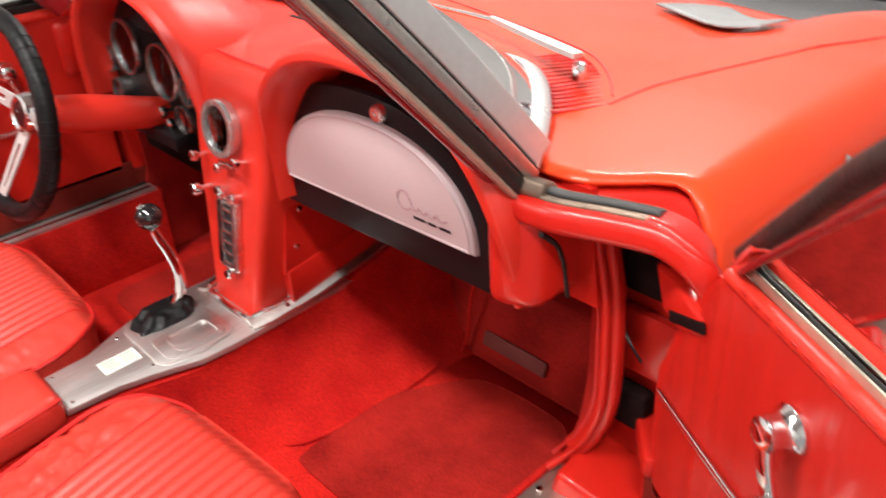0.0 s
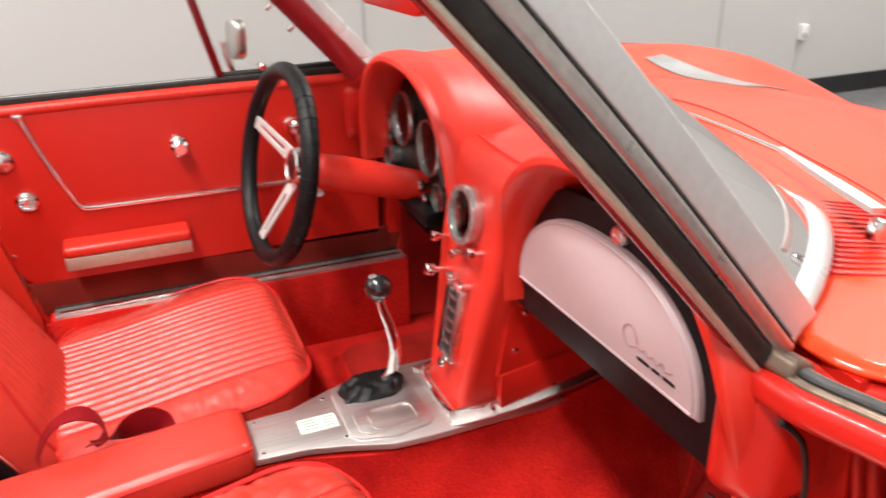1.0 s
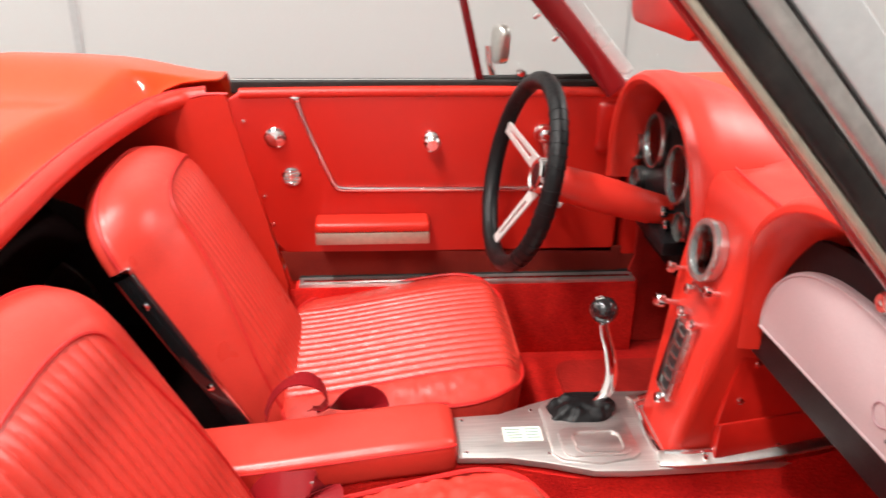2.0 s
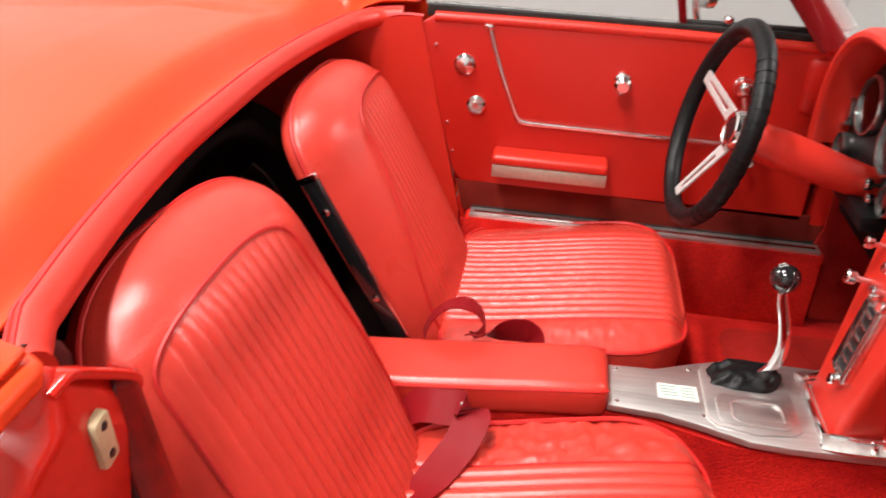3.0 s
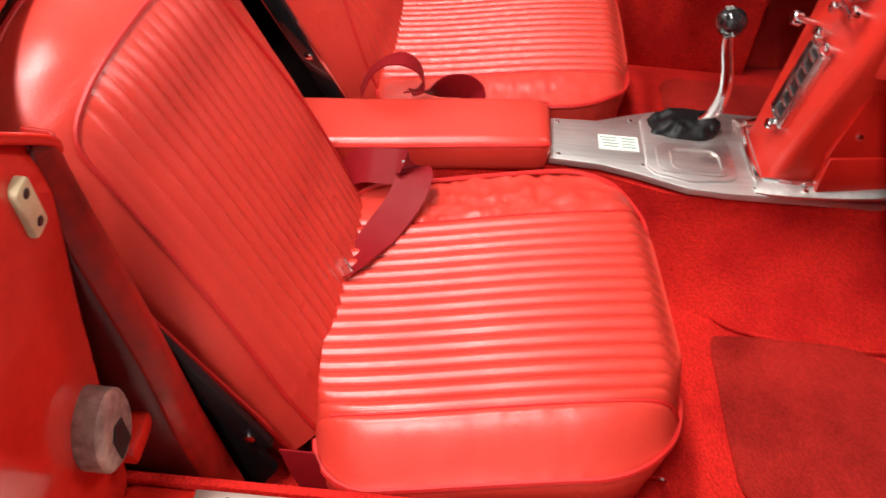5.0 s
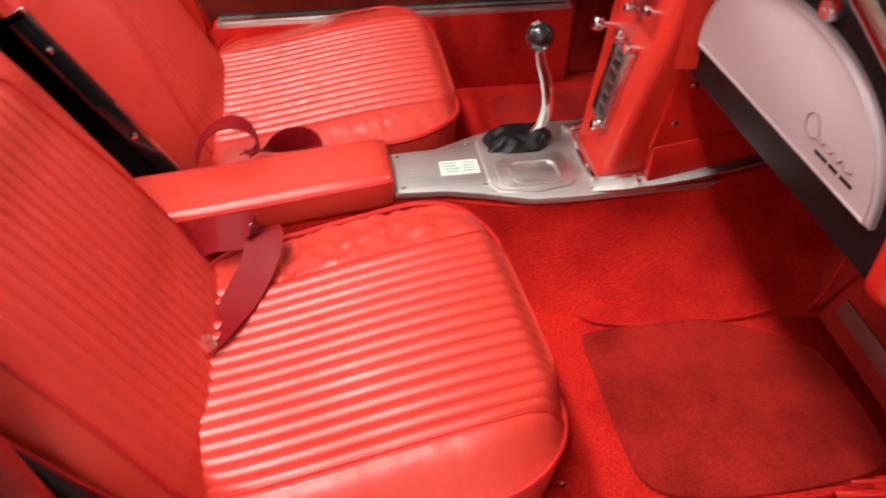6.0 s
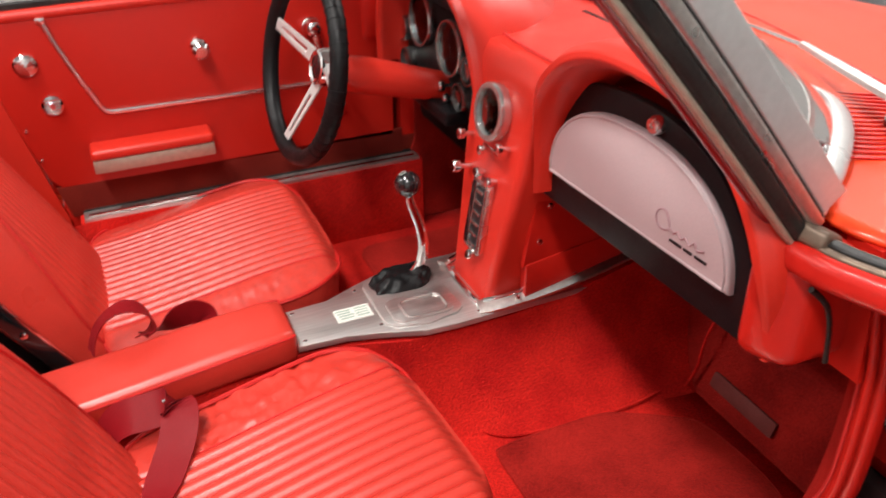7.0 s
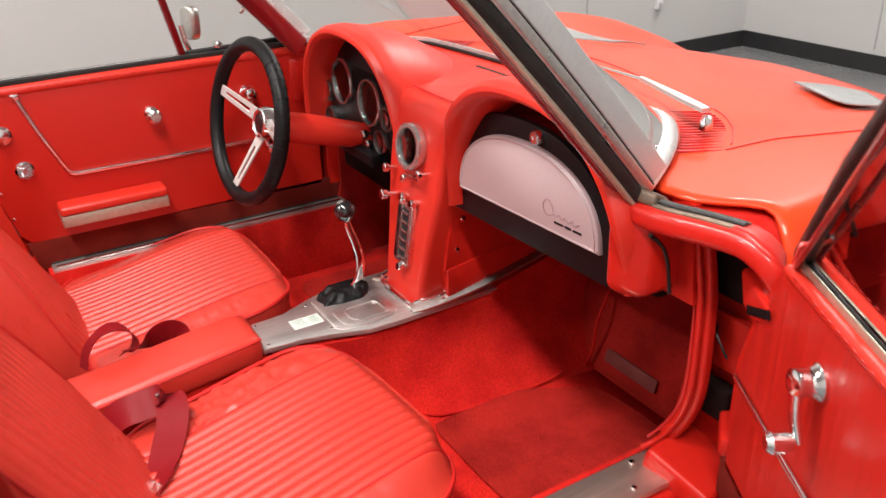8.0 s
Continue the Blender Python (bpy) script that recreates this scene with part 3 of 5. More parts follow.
gauge(-0.112, 0.134, 0.060, 120, ticks=16)
gauge(0.046, 0.112, 0.060, 110, ticks=16)
gauge(-0.215, 0.090, 0.031, 60, ticks=7)
gauge(-0.190, 0.022, 0.029, 30, ticks=7)
gauge(0.142, 0.092, 0.030, -40, ticks=7)
gauge(0.104, 0.026, 0.030, -20, ticks=7)
for kx, kz in ((-0.235, 0.03), (0.03, 0.028), (-0.02, 0.012), (0.055, 0.008)):
    part("switch_knob", lathe([(0.004, 0), (0.004, 0.014), (0.011, 0.018), (0.012, 0.028), (0.009, 0.032)], 16, GM @ Matrix.Translation((kx, kz, 0.008))), CHROME, DASH, "small chrome switch knob")
# block added to darken the space under the driver's dash like shade
part("under_dash", block(0.50, 0.20, 0.16, Matrix.Translation((-0.37, 0.52, 0.60)), 0.02, 3), SHADE, DASH, "near-black block for the shade under the dash")
part("key_panel", block(0.30, 0.05, 0.03, Matrix.Translation((-0.40, 0.36, 0.655)), 0.006), BLACKVINYL, DASH)

# ---- centre stack ----
STACK = thing("centre_stack", "red upright centre stack with clock and radio", "dashboard panel")


def stack_face(z):
    return 0.268 + (z - 0.42) * 0.16


def stack_ring(z):
    w = blend(z, [(0.42, 0.078), (0.55, 0.092), (0.68, 0.110), (0.80, 0.116), (0.867, 0.122)])
    y0 = stack_face(z) + 0.018 * ease(0.835, 0.867, z) ** 2
    r = 0.020
    out = []
    for k in range(7):
        a = radians(180 + 90 * k / 6)
        out.append((-w + r + r * math.cos(a), y0 + r + r * math.sin(a), z))
    for k in range(7):
        a = radians(270 + 90 * k / 6)
        out.append((w - r + r * math.cos(a), y0 + r + r * math.sin(a), z))
    out += [(w + 0.004, 0.50, z), (-w - 0.004, 0.50, z)]
    return out


part("stack_body", loft([stack_ring(0.415 + 0.452 * k / 30) for k in range(31)]), VINYL, STACK, "smooth red moulded tower", 55)
SM = facing((0.0, stack_face(0.768) - 0.001, 0.768), (0, -1, 0.16))
gauge(0.004, 0.0, 0.052, -150, STACK, SM @ Matrix.Translation((0, 0, -0.008)), 12, 0.80)


def on_stack(x, z):
    return facing((x, stack_face(z) - 0.001, z), (0, -1, 0.16))


def knob(x, z, r, length):
    part("control_knob", lathe([(r * 0.45, 0), (r * 0.45, length * 0.6), (r, length * 0.65), (r, length * 0.95), (r * 0.8, length)], 18, on_stack(x, z)), CHROME, STACK, "small chrome pull knob")


knob(-0.074, 0.700, 0.010, 0.030)
knob(-0.060, 0.642, 0.012, 0.040)
knob(0.064, 0.722, 0.010, 0.026)
knob(0.004, 0.698, 0.009, 0.026)
part("heater_lever", tube([on_stack(x, 0.708) @ Vector((0, 0, 0.014)) for x in (0.0, 0.03, 0.06)], 0.0035, 8, (0, 1, 0)), CHROME, STACK)
RM = on_stack(0.008, 0.571)
RADIO = part("radio", plate(rounded(0.064, 0.140, 0.006, 3), 0.012, RM, 0.003), SATIN, STACK, "narrow upright chrome radio with black dial")
part("radio_dial", plate(rounded(0.017, 0.122, 0.003, 2), 0.002, RM @ Matrix.Translation((-0.020, 0, 0.012)), 0.0005), BLACKGLOSS, RADIO)
part("button_strip", plate(rounded(0.030, 0.122, 0.003, 2), 0.002, RM @ Matrix.Translation((0.010, 0, 0.012)), 0.0005), DIAL, RADIO)
for k in range(6):
    part("radio_button", block(0.026, 0.006, 0.006, RM @ Matrix.Translation((0.010, -0.052 + 0.021 * k, 0.0155)), 0.0012), BEZEL, RADIO)
for kx in (-0.009, 0.027):
    part("radio_rail", block(0.003, 0.128, 0.004, RM @ Matrix.Translation((kx, 0, 0.014)), 0.001), BEZEL, RADIO)
for kx, kz in ((-0.016, 0.082), (0.030, 0.080), (0.004, -0.078)):
    part("radio_knob", lathe([(0.006, -0.01), (0.006, 0.006), (0.009, 0.008), (0.010, 0.016), (0.008, 0.020)], 16, RM @ Matrix.Translation((kx, kz, 0.0))), CHROME, RADIO)
# side panels of the tower
for s in (1, -1):
    part("side_panel", plate([(0.33, 0.50), (0.62, 0.53), (0.62, 0.68), (0.36, 0.68)], 0.012, Matrix(((0, 0, s, 0.092 * s), (1, 0, 0, 0), (0, 1, 0, 0), (0, 0, 0, 1))), 0.003), TRIMRED, STACK, "red side panel held by screws")
    part("lower_panel", plate([(0.335, 0.435), (0.62, 0.485), (0.62, 0.545), (0.335, 0.505)], 0.022, Matrix(((0, 0, s, 0.086 * s), (1, 0, 0, 0), (0, 1, 0, 0), (0, 0, 0, 1))), 0.004), TRIMRED, STACK, "red boxed lower panel")
    for sy, sz in ((0.362, 0.548), (0.380, 0.618)):
        part("screw", lathe([(0.006, 0), (0.006, 0.002), (0.003, 0.0035)], 12, facing((0.104 * s, sy, sz), (s, 0, 0))), CHROME, STACK)

# ---- console ----
CONSOLE = thing("centre_console", "brushed aluminium centre console plate on the tunnel", "console")
EDGE = [(-0.057, -0.085), (-0.062, 0.0), (-0.078, 0.062), (-0.104, 0.138), (-0.108, 0.20), (-0.106, 0.30)]
outline = [(x * (1.0 if y < 0.05 else 1.14), y) for x, y in EDGE] + [(-0.11, 0.50), (0.10, 0.50)] + [(-x, y) for x, y in reversed(EDGE)]
part("console_plate", plate(outline[::-1], 0.012, Matrix.Translation((0, 0, 0.408)), 0.003), ALU, CONSOLE, "brushed aluminium plate", 30)
part("raised_frame", plate([(-0.088, 0.085), (-0.096, 0.125), (-0.092, 0.205), (-0.080, 0.222), (0.066, 0.226), (0.080, 0.21), (0.090, 0.15), (0.076, 0.090), (0.060, 0.076), (-0.07, 0.076)][::-1], 0.006, Matrix.Translation((0, 0, 0.419)), 0.003), ALU, CONSOLE, "embossed aluminium surround")
part("ash_lid", plate(rounded(0.078, 0.118, 0.02, 5, 0.036, 0.152), 0.004, Matrix.Translation((0, 0, 0.4245)), 0.002), ALU, CONSOLE, "aluminium ash tray lid")
part("ash_rim", tube([(x, y, 0.429) for x, y in rounded(0.058, 0.082, 0.016, 4, 0.040, 0.158)], 0.0022, 6, (0, 0, 1), True, 2), ALU, CONSOLE)
part("ash_handle", block(0.024, 0.003, 0.004, Matrix.Translation((0.036, 0.118, 0.4300)), 0.001), ALU, CONSOLE)
part("label_plate", block(0.040, 0.068, 0.002, Matrix.Translation((0.0, 0.034, 0.4205)), 0.0006, 1), LABELWHITE, CONSOLE, "small white printed plate")
for k in range(4):
    part("label_print", block(0.003, 0.025 if k % 2 else 0.029, 0.0006, Matrix.Translation((-0.012 + 0.008 * k, 0.017 if k < 2 else 0.020, 0.4218)), 0), LABELGREEN, CONSOLE)
    part("label_print", block(0.003, 0.024, 0.0006, Matrix.Translation((-0.012 + 0.008 * k, 0.051, 0.4218)), 0), LABELGREEN, CONSOLE)
for sx, sy in ((-0.045, -0.07), (0.045, -0.07), (-0.07, 0.06), (0.055, 0.07), (-0.09, 0.25), (0.09, 0.25)):
    part("rivet", lathe([(0.004, 0), (0.004, 0.001), (0.002, 0.0022)], 10, Matrix.Translation((sx, sy, 0.4198))), CHROME, CONSOLE)


def boot(u, v):
    a = 2 * math.pi * u
    r = 1 - v
    px, py = -0.054, 0.146
    sx, sy = 0.027 * r ** 0.6 + 0.007, 0.053 * r ** 0.6 + 0.007
    fold = 1 + 0.16 * math.sin(5 * a + 3 * v) * (1 - v) * v * 3 + 0.09 * noise.noise((math.cos(a) * 2.2, math.sin(a) * 2.2, v * 4))
    c, s = math.cos(a), math.sin(a)
    ex = 2 / 3.2
    x = px + sx * fold * math.copysign(abs(c) ** ex, c) - 0.018 * v
    y = py + sy * fold * math.copysign(abs(s) ** ex, s) + 0.038 * v
    return x, y, 0.4235 + 0.022 * math.sin(v * math.pi * 0.62) + 0.010 * noise.noise((x * 60, y * 60, 1.3)) * math.sin(math.pi * min(1, v * 1.4))


SHIFT = thing("gear_shifter", "chrome gear lever with a black ball knob and leather boot", "gear lever", "", (0, 0, 0))
part("boot", sheet(60, 20, boot, True), BLACKLEATHER, SHIFT, "creased black leather boot", 70)
part("lever", sweep(smooth_line([(-0.060, 0.178, 0.432), (-0.056, 0.194, 0.462), (-0.055, 0.200, 0.500), (-0.058, 0.194, 0.542), (-0.062, 0.182, 0.582), (-0.064, 0.176, 0.610)], 6), disc(0.011, 10, 0.45), (1, 0, 0), scale=lambda t: 1.15 - 0.5 * t), CHROME, SHIFT, "curved flat chrome lever")
part("shift_knob", lathe([(0.006, -0.027), (0.009, -0.0235)] + [(0.0245 * math.sin(a), -0.0245 * math.cos(a)) for a in [radians(22 + 8 * k) for k in range(20)]], 32, Matrix.Translation((-0.064, 0.175, 0.628))), BLACKGLOSS, SHIFT, "glossy black ball knob")
KM = Matrix.Translation((-0.064, 0.175, 0.628)) @ pose(0, 0, 0, 20, -10, 0) @ Matrix.Translation((0, 0, 0.0242))
for kx in (-0.005, 0.0, 0.005):
    part("pattern_line", block(0.0012, 0.011, 0.0012, KM @ Matrix.Translation((kx, 0, -0.0006)), 0), LABELWHITE, SHIFT, "white engraved shift pattern")
part("pattern_line", block(0.011, 0.0012, 0.0012, KM @ Matrix.Translation((0, 0, -0.0006)), 0), LABELWHITE, SHIFT)

# trim rails running forward from the stack
for s in (1, -1):
    part("rail", sweep(smooth_line([(0.086 * s, 0.250, 0.424), (0.096 * s, 0.30, 0.430), (0.106 * s, 0.40, 0.446), (0.108 * s, 0.52, 0.470), (0.104 * s, 0.66, 0.50)], 5), rounded(0.032, 0.010, 0.004, 2), (0.35 * s, 0, 1)), STEEL, CONSOLE, "bright moulded rail")
    part("rail_bead", tube([(0.078 * s, 0.262, 0.432), (0.090 * s, 0.31, 0.440), (0.098 * s, 0.40, 0.456), (0.100 * s, 0.52, 0.480), (0.096 * s, 0.66, 0.51)], 0.005, 8), CHROME, CONSOLE)
    for yy, zz in ((0.32, 0.442), (0.44, 0.463), (0.56, 0.487)):
        part("rail_screw", lathe([(0.005, 0), (0.004, 0.003), (0.002, 0.0035)], 10, facing((0.108 * s, yy, zz), (0.35 * s, 0, 1), (0, 1, 0))), CHROME, CONSOLE)
part("base_moulding", tube([(-0.078, 0.34, 0.426), (-0.076, 0.275, 0.424), (-0.060, 0.256, 0.424), (0.060, 0.256, 0.424), (0.076, 0.275, 0.424), (0.078, 0.34, 0.428)], 0.007, 8), CHROME, CONSOLE, "chrome base moulding")

# padded console lid
LID = thing("console_lid", "red leather padded console lid between the seats", "armrest")


def lid_ring(y, w, z0, z1):
    return [(x, y, z) for x, z in rounded(2 * w, z1 - z0, min(w, (z1 - z0) / 2) * 0.55, 5, 0, (z0 + z1) / 2)]


lid_rows = [(-0.088, 0.035, 0.402, 0.432), (-0.086, 0.054, 0.392, 0.444), (-0.094, 0.062, 0.388, 0.452), (-0.115, 0.065, 0.386, 0.455), (-0.2, 0.067, 0.38, 0.449), (-0.35, 0.068, 0.36, 0.430), (-0.5, 0.07, 0.35, 0.414), (-0.62, 0.07, 0.34, 0.402)]
part("lid_pad", loft([lid_ring(*r) for r in lid_rows]), LEATHER, LID, "red leather pad", 60)
for s in (1, -1):
    part("lid_seam", tube([(s * 0.052, -0.089, 0.444), (s * 0.063, -0.10, 0.447), (s * 0.0665, -0.2, 0.437), (s * 0.0675, -0.35, 0.418), (s * 0.0695, -0.6, 0.392)], 0.0022, 6), PIPING, LID)
part("console_box", block(0.118, 0.52, 0.10, Matrix.Translation((0, -0.36, 0.335)), 0.008), CARPET, LID)

# ---- seats ----
CUSHION = 0.270


def cushion_half(y):
    r = 0.13
    k = y - (0.078 - r)
    return CUSHION - 0.075 * (1 - math.sqrt(max(0.0, 1 - (max(0.0, -0.315 - y) / 0.075) ** 2))) if k <= 0 else CUSHION - r + math.sqrt(max(0.0, r * r - k * k))


def pleats(x, half, count):
    if abs(x) >= half:
        return 0.0
    return abs(math.sin(math.pi * count * (x + half) / (2 * half))) ** 0.65


def spread(w, half, count=15, fine=10, side=13):
    """Positions across a seat, dense and in step with the pleats."""
    inner = [half * (2 * i / (count * fine) - 1) for i in range(count * fine + 1)]
    h = min(half, w * 0.97)
    outer = [h + (w - h) * i / side for i in range(1, side + 1)]
    return [-x for x in reversed(outer)] + [max(-h, min(h, x)) for x in inner] + outer


def wrinkle(x, y, k):
    return noise.noise((x * 22 + k, y * 38, k)) * 0.6 + noise.noise((x * 50, y * 75, k + 3)) * 0.4


def seat(x0, label, seed, lean=29.0, tall=1.0, turn=0.0, shift=0.0, yaw=0.0):
    t = thing("bucket_seat", label, "seat", "front bucket seats", (x0, 0, 0.21))
    pm = 0.022 if x0 > 0 else 0.0
    lower = pose(0.002 if yaw else 0, -0.008, 0, 0, 0, yaw) @ Matrix.Translation((0, 0, -0.21))
    ys = [-0.390, -0.388, -0.384, -0.378, -0.370, -0.358, -0.342, -0.325, -0.31] + [-0.30 + 0.25 * k / 56 for k in range(57)] + [-0.05 + 0.1275 * math.sin(math.pi / 2 * k / 16) for k in range(1, 17)]
    nx = len(spread(CUSHION, 0.172)) - 1
    rings = []

    def cushion_top(flat_x, y):
        w = cushion_half(y)
        x = flat_x + pm * (1 - (abs(flat_x) / w) ** 4)
        e = abs(x) / w
        outer = x * x0 > 0 and x0 > 0
        z = 0.370 + 0.016 * (1 - (x / CUSHION) ** 2) + 0.062 * ease(-0.45, 0.06, y) - (0.048 if outer else 0.012) * ease(0.68, 1.0, e) - 0.0165 * ease(0.04, 0.079, y)
        if abs(flat_x) < 0.172:
            z += 0.0075 * pleats(flat_x, 0.172, 15) * ease(0.076, 0.045, y) * ease(1.0, 0.93, e)
        else:
            near = ease(0.172, 0.180, abs(flat_x))
            z += 0.006 * near + (0.012 * math.sin(math.pi * min(1.0, max(0.0, (e - 0.66) / 0.34))) if outer else 0)
            z += ((0.0115 if x0 > 0 else 0.0045) if x * x0 < 0 else 0.0018) * wrinkle(x, y, seed) * ease(-0.42, -0.25, y) * ease(0.07, 0.0, y) * near
            if x * x0 < 0:
                z -= (0.0065 if x0 > 0 else 0.0015) * (1 - min(1.0, 4 * abs(noise.noise((x * 34, y * 26 + x * 30, seed))))) * ease(0.055, 0.015, abs(abs(flat_x) - 0.205)) * ease(-0.34, -0.24, y) * ease(0.03, -0.03, y) * near
        return x, y, z

    for y in ys:
        w = cushion_half(y)
        ring = [cushion_top(flat_x, y) for flat_x in spread(w, 0.172)]
        low = 0.240
        for a in range(1, 8):
            k = a / 8
            ring.append((w * (1 + 0.03 * math.sin(math.pi * k * 0.9)) - 0.045 * k * k, y - (0.012 * k if y > 0.03 else 0), ring[nx][2] + (low - ring[nx][2]) * k))
        ring += [((w - 0.045), y, low), (-(w - 0.045), y, low)]
        for a in range(7, 0, -1):
            k = a / 8
            ring.append((-(w * (1 + 0.03 * math.sin(math.pi * k * 0.9)) - 0.045 * k * k), y - (0.012 * k if y > 0.03 else 0), ring[0][2] + (low - ring[0][2]) * k))
        rings.append(ring)
    c = loft(rings)
    c.transform(lower)
    cush = part("cushion", c, LEATHER if x0 > 0 else WORNLEATHER, t, "pleated red leather seat cushion", 70)
    line = [(-cushion_half(y), y, 0.368 + 0.062 * ease(-0.45, 0.06, y) - 0.012 * ease(0.03, 0.078, y)) for y in ys] + [(cushion_half(y), y, (0.337 if x0 > 0 else 0.368) + 0.062 * ease(-0.45, 0.06, y) - 0.012 * ease(0.03, 0.078, y)) for y in reversed(ys)]
    p = sweep(line, disc(0.0042, 6))
    p.transform(lower)
    part("piping", p, PIPING, cush)
    for s in (1, -1):
        p = sweep([Vector(cushion_top(0.1725 * s, y)) + Vector((0, 0, 0.0012)) for y in ys[4:] if cushion_half(y) > 0.178], disc(0.0028, 6))
        p.transform(lower)
        part("seam", p, PIPING, cush)
    # backrest
    lean = radians(lean)
    up, front, foot = Vector((0, -math.sin(lean), math.cos(lean))), Vector((0, math.cos(lean), math.sin(lean))), Vector((0, -0.405, 0.375 - 0.21))

    sg = 1 if x0 > 0 else -1
    crest, low, high = 0.528, 0.385, 0.459
    inb, outb = (1.15, 0.97) if sg > 0 else (1.0, 1.0)

    def half(s):
        if s < 0.33:
            return 0.228 if s < 0 else 0.228 + 0.012 * math.sin(math.pi / 2 * s / 0.33)
        return 0.240 * max(0.0, 1 - ((s - 0.33) / (crest - 0.33)) ** 4.2) ** (1 / 2.4)

    ss = [-0.085, -0.04] + [0.33 * k / 24 for k in range(25)] + [0.33 + (crest - 0.3305) * math.sin(math.pi / 2 * k / 44) for k in range(1, 45)]
    rings = []

    def insert(s):
        """Middle and half width of the pleated insert: its inboard edge spreads towards the cushion."""
        inner, outer = 0.110 + 0.072 * ease(0.46, 0.0, s), 0.204
        k = max(0.0, (s - low) / (high - low))
        return sg * (outer - inner) / 2, (outer + inner) / 2 * (max(0.0, 1 - k ** 3.0) ** (1 / 2.6) if k < 1 else 0.0)

    def face(x, s, w):
        e = min(1.0, abs(x) / w)
        top = 1 - max(0.0, min(1.0, (s - 0.36) / (crest - 0.36))) ** 4
        return -0.054 + 0.086 * (1 - e ** 4.2) * (0.10 + 0.90 * top) + 0.008 * math.sin(math.pi * max(0, min(1, s / 0.60)))

    for s in ss:
        w = max(half(s), 0.02)
        mid, ih = insert(s)
        wr, wl = (outb * w, inb * w) if sg > 0 else (inb * w, outb * w)
        ring = []
        for x in spread(w, 0.2105, 20, 8, 6):
            d = face(x, s, w)
            q = abs(x - mid)
            if ih > 0.01 and q < ih:
                d += (-0.0025 + 0.0040 * pleats(x, 0.2105, 20)) * ease(ih, ih - 0.030, q) * ease(high, 0.415, s)
            elif ih > 0.01:
                d += 0.003 * math.exp(-((q - ih - 0.02) / 0.02) ** 2)
            d += 0.0010 * wrinkle(x, s, seed + 7) * (0 if q < ih else 1)
            x *= inb if x * sg < 0 else outb
            ring.append(foot + up * s + front * d + Vector((x, 0, 0)))
        for a in range(1, 6):
            k = a / 6
            ring.append(foot + up * s + front * (-0.054 - 0.028 * k) + Vector((wr * (1.0 + 0.015 * math.sin(math.pi * k)), 0, 0)))
        ring += [foot + up * s + front * -0.082 + Vector((wr * 0.93, 0, 0)), foot + up * s + front * -0.082 + Vector((-wl * 0.93, 0, 0))]
        for a in range(5, 0, -1):
            k = a / 6
            ring.append(foot + up * s + front * (-0.054 - 0.028 * k) + Vector((-wl * (1.0 + 0.015 * math.sin(math.pi * k)), 0, 0)))
        rings.append(ring)
    spin = Matrix.Translation(foot + Vector((shift, 0, 0))) @ pose(0, 0, 0, 0, 0, turn) @ Matrix.Diagonal((1, tall, tall, 1)) @ Matrix.Translation(-foot)
    rings = [[spin @ p for p in ring] for ring in rings]
    back = part("backrest", loft(rings), LEATHER, t, "pleated red leather backrest", 70)
    line = [foot + up * s + front * -0.056 + Vector((-1.012 * (inb if sg > 0 else outb) * max(half(s), 0.02), 0, 0)) for s in ss] + [foot + up * s + front * -0.056 + Vector((1.012 * (outb if sg > 0 else inb) * max(half(s), 0.02), 0, 0)) for s in reversed(ss)]
    part("piping", sweep([spin @ p for p in line], disc(0.004, 6), front), PIPING, back)
    edge = [(-1, low * k / 20) for k in range(-4, 20)] + [(math.copysign(abs(math.cos(q)) ** (2 / 2.6), -math.cos(q)), low + (high - low) * math.sin(q) ** (2 / 3.0)) for q in [math.pi * k / 60 for k in range(61)]] + [(1, low * k / 20) for k in reversed(range(-4, 20))]
    rim = []
    for k, s in edge:
        mid, ih = insert(min(s, low))
        x = mid + k * ih
        rim.append(foot + up * s + front * (face(x, s, half(s)) + 0.001) + Vector((x * (inb if x * sg < 0 else outb), 0, 0)))
    part("insert_seam", sweep([spin @ p for p in rim], disc(0.0034, 6), front), PIPING, back)
    for s in (1,):
        a, b = foot + up * 0.0 + front * -0.052, foot + up * (0.385 if s * x0 < 0 else 0.335) + front * -0.052
        m = facing((s * (0.244 if s * x0 < 0 else 0.236), (a.y + b.y) / 2, (a.z + b.z) / 2), (s, 0, 0), up)
        br = part("side_bracket", plate(rounded(0.032, 0.40 if s * x0 < 0 else 0.36, 0.006, 3), 0.010, m, 0.003), BLACKGLOSS if s * x0 < 0 else BLACKVINYL, t, "black seat back bracket")
        if s * x0 < 0:
            part("bracket_top", block(0.036, 0.012, 0.016, m @ Matrix.Translation((0, 0.198, 0.004)), 0.002), CHROME, br)
        for k in ((0.13, -0.06) if s * x0 < 0 else (-0.15,)):
            part("bolt", lathe([(0.007, 0), (0.007, 0.004), (0.004, 0.006)], 12, m @ Matrix.Translation((0, k, 0.009))), CHROME, br)
        if s * x0 < 0:
            part("bracket_edge", block(0.004, 0.17, 0.012, m @ Matrix.Translation((0.016 * s, -0.08, 0.004)), 0.001), CHROME, br)
    for s in (1, -1):
        part("seat_rail", block(0.03, 0.44, 0.05, Matrix.Translation((s * 0.16, -0.19, 0.02)), 0.005), BLACKVINYL, t)
    part("adjust_lever", tube([(0.165, 0.02, 0.03), (0.185, 0.06, 0.05), (0.192, 0.085, 0.06), (0.194, 0.092, 0.02)], 0.004), CHROME, t)
    return t


SP = seat(0.36, "red leather bucket seat with lengthwise pleats, creased inner bolster", 1.7, 28.5, 1.0, -2.0, -0.018, 4.0)
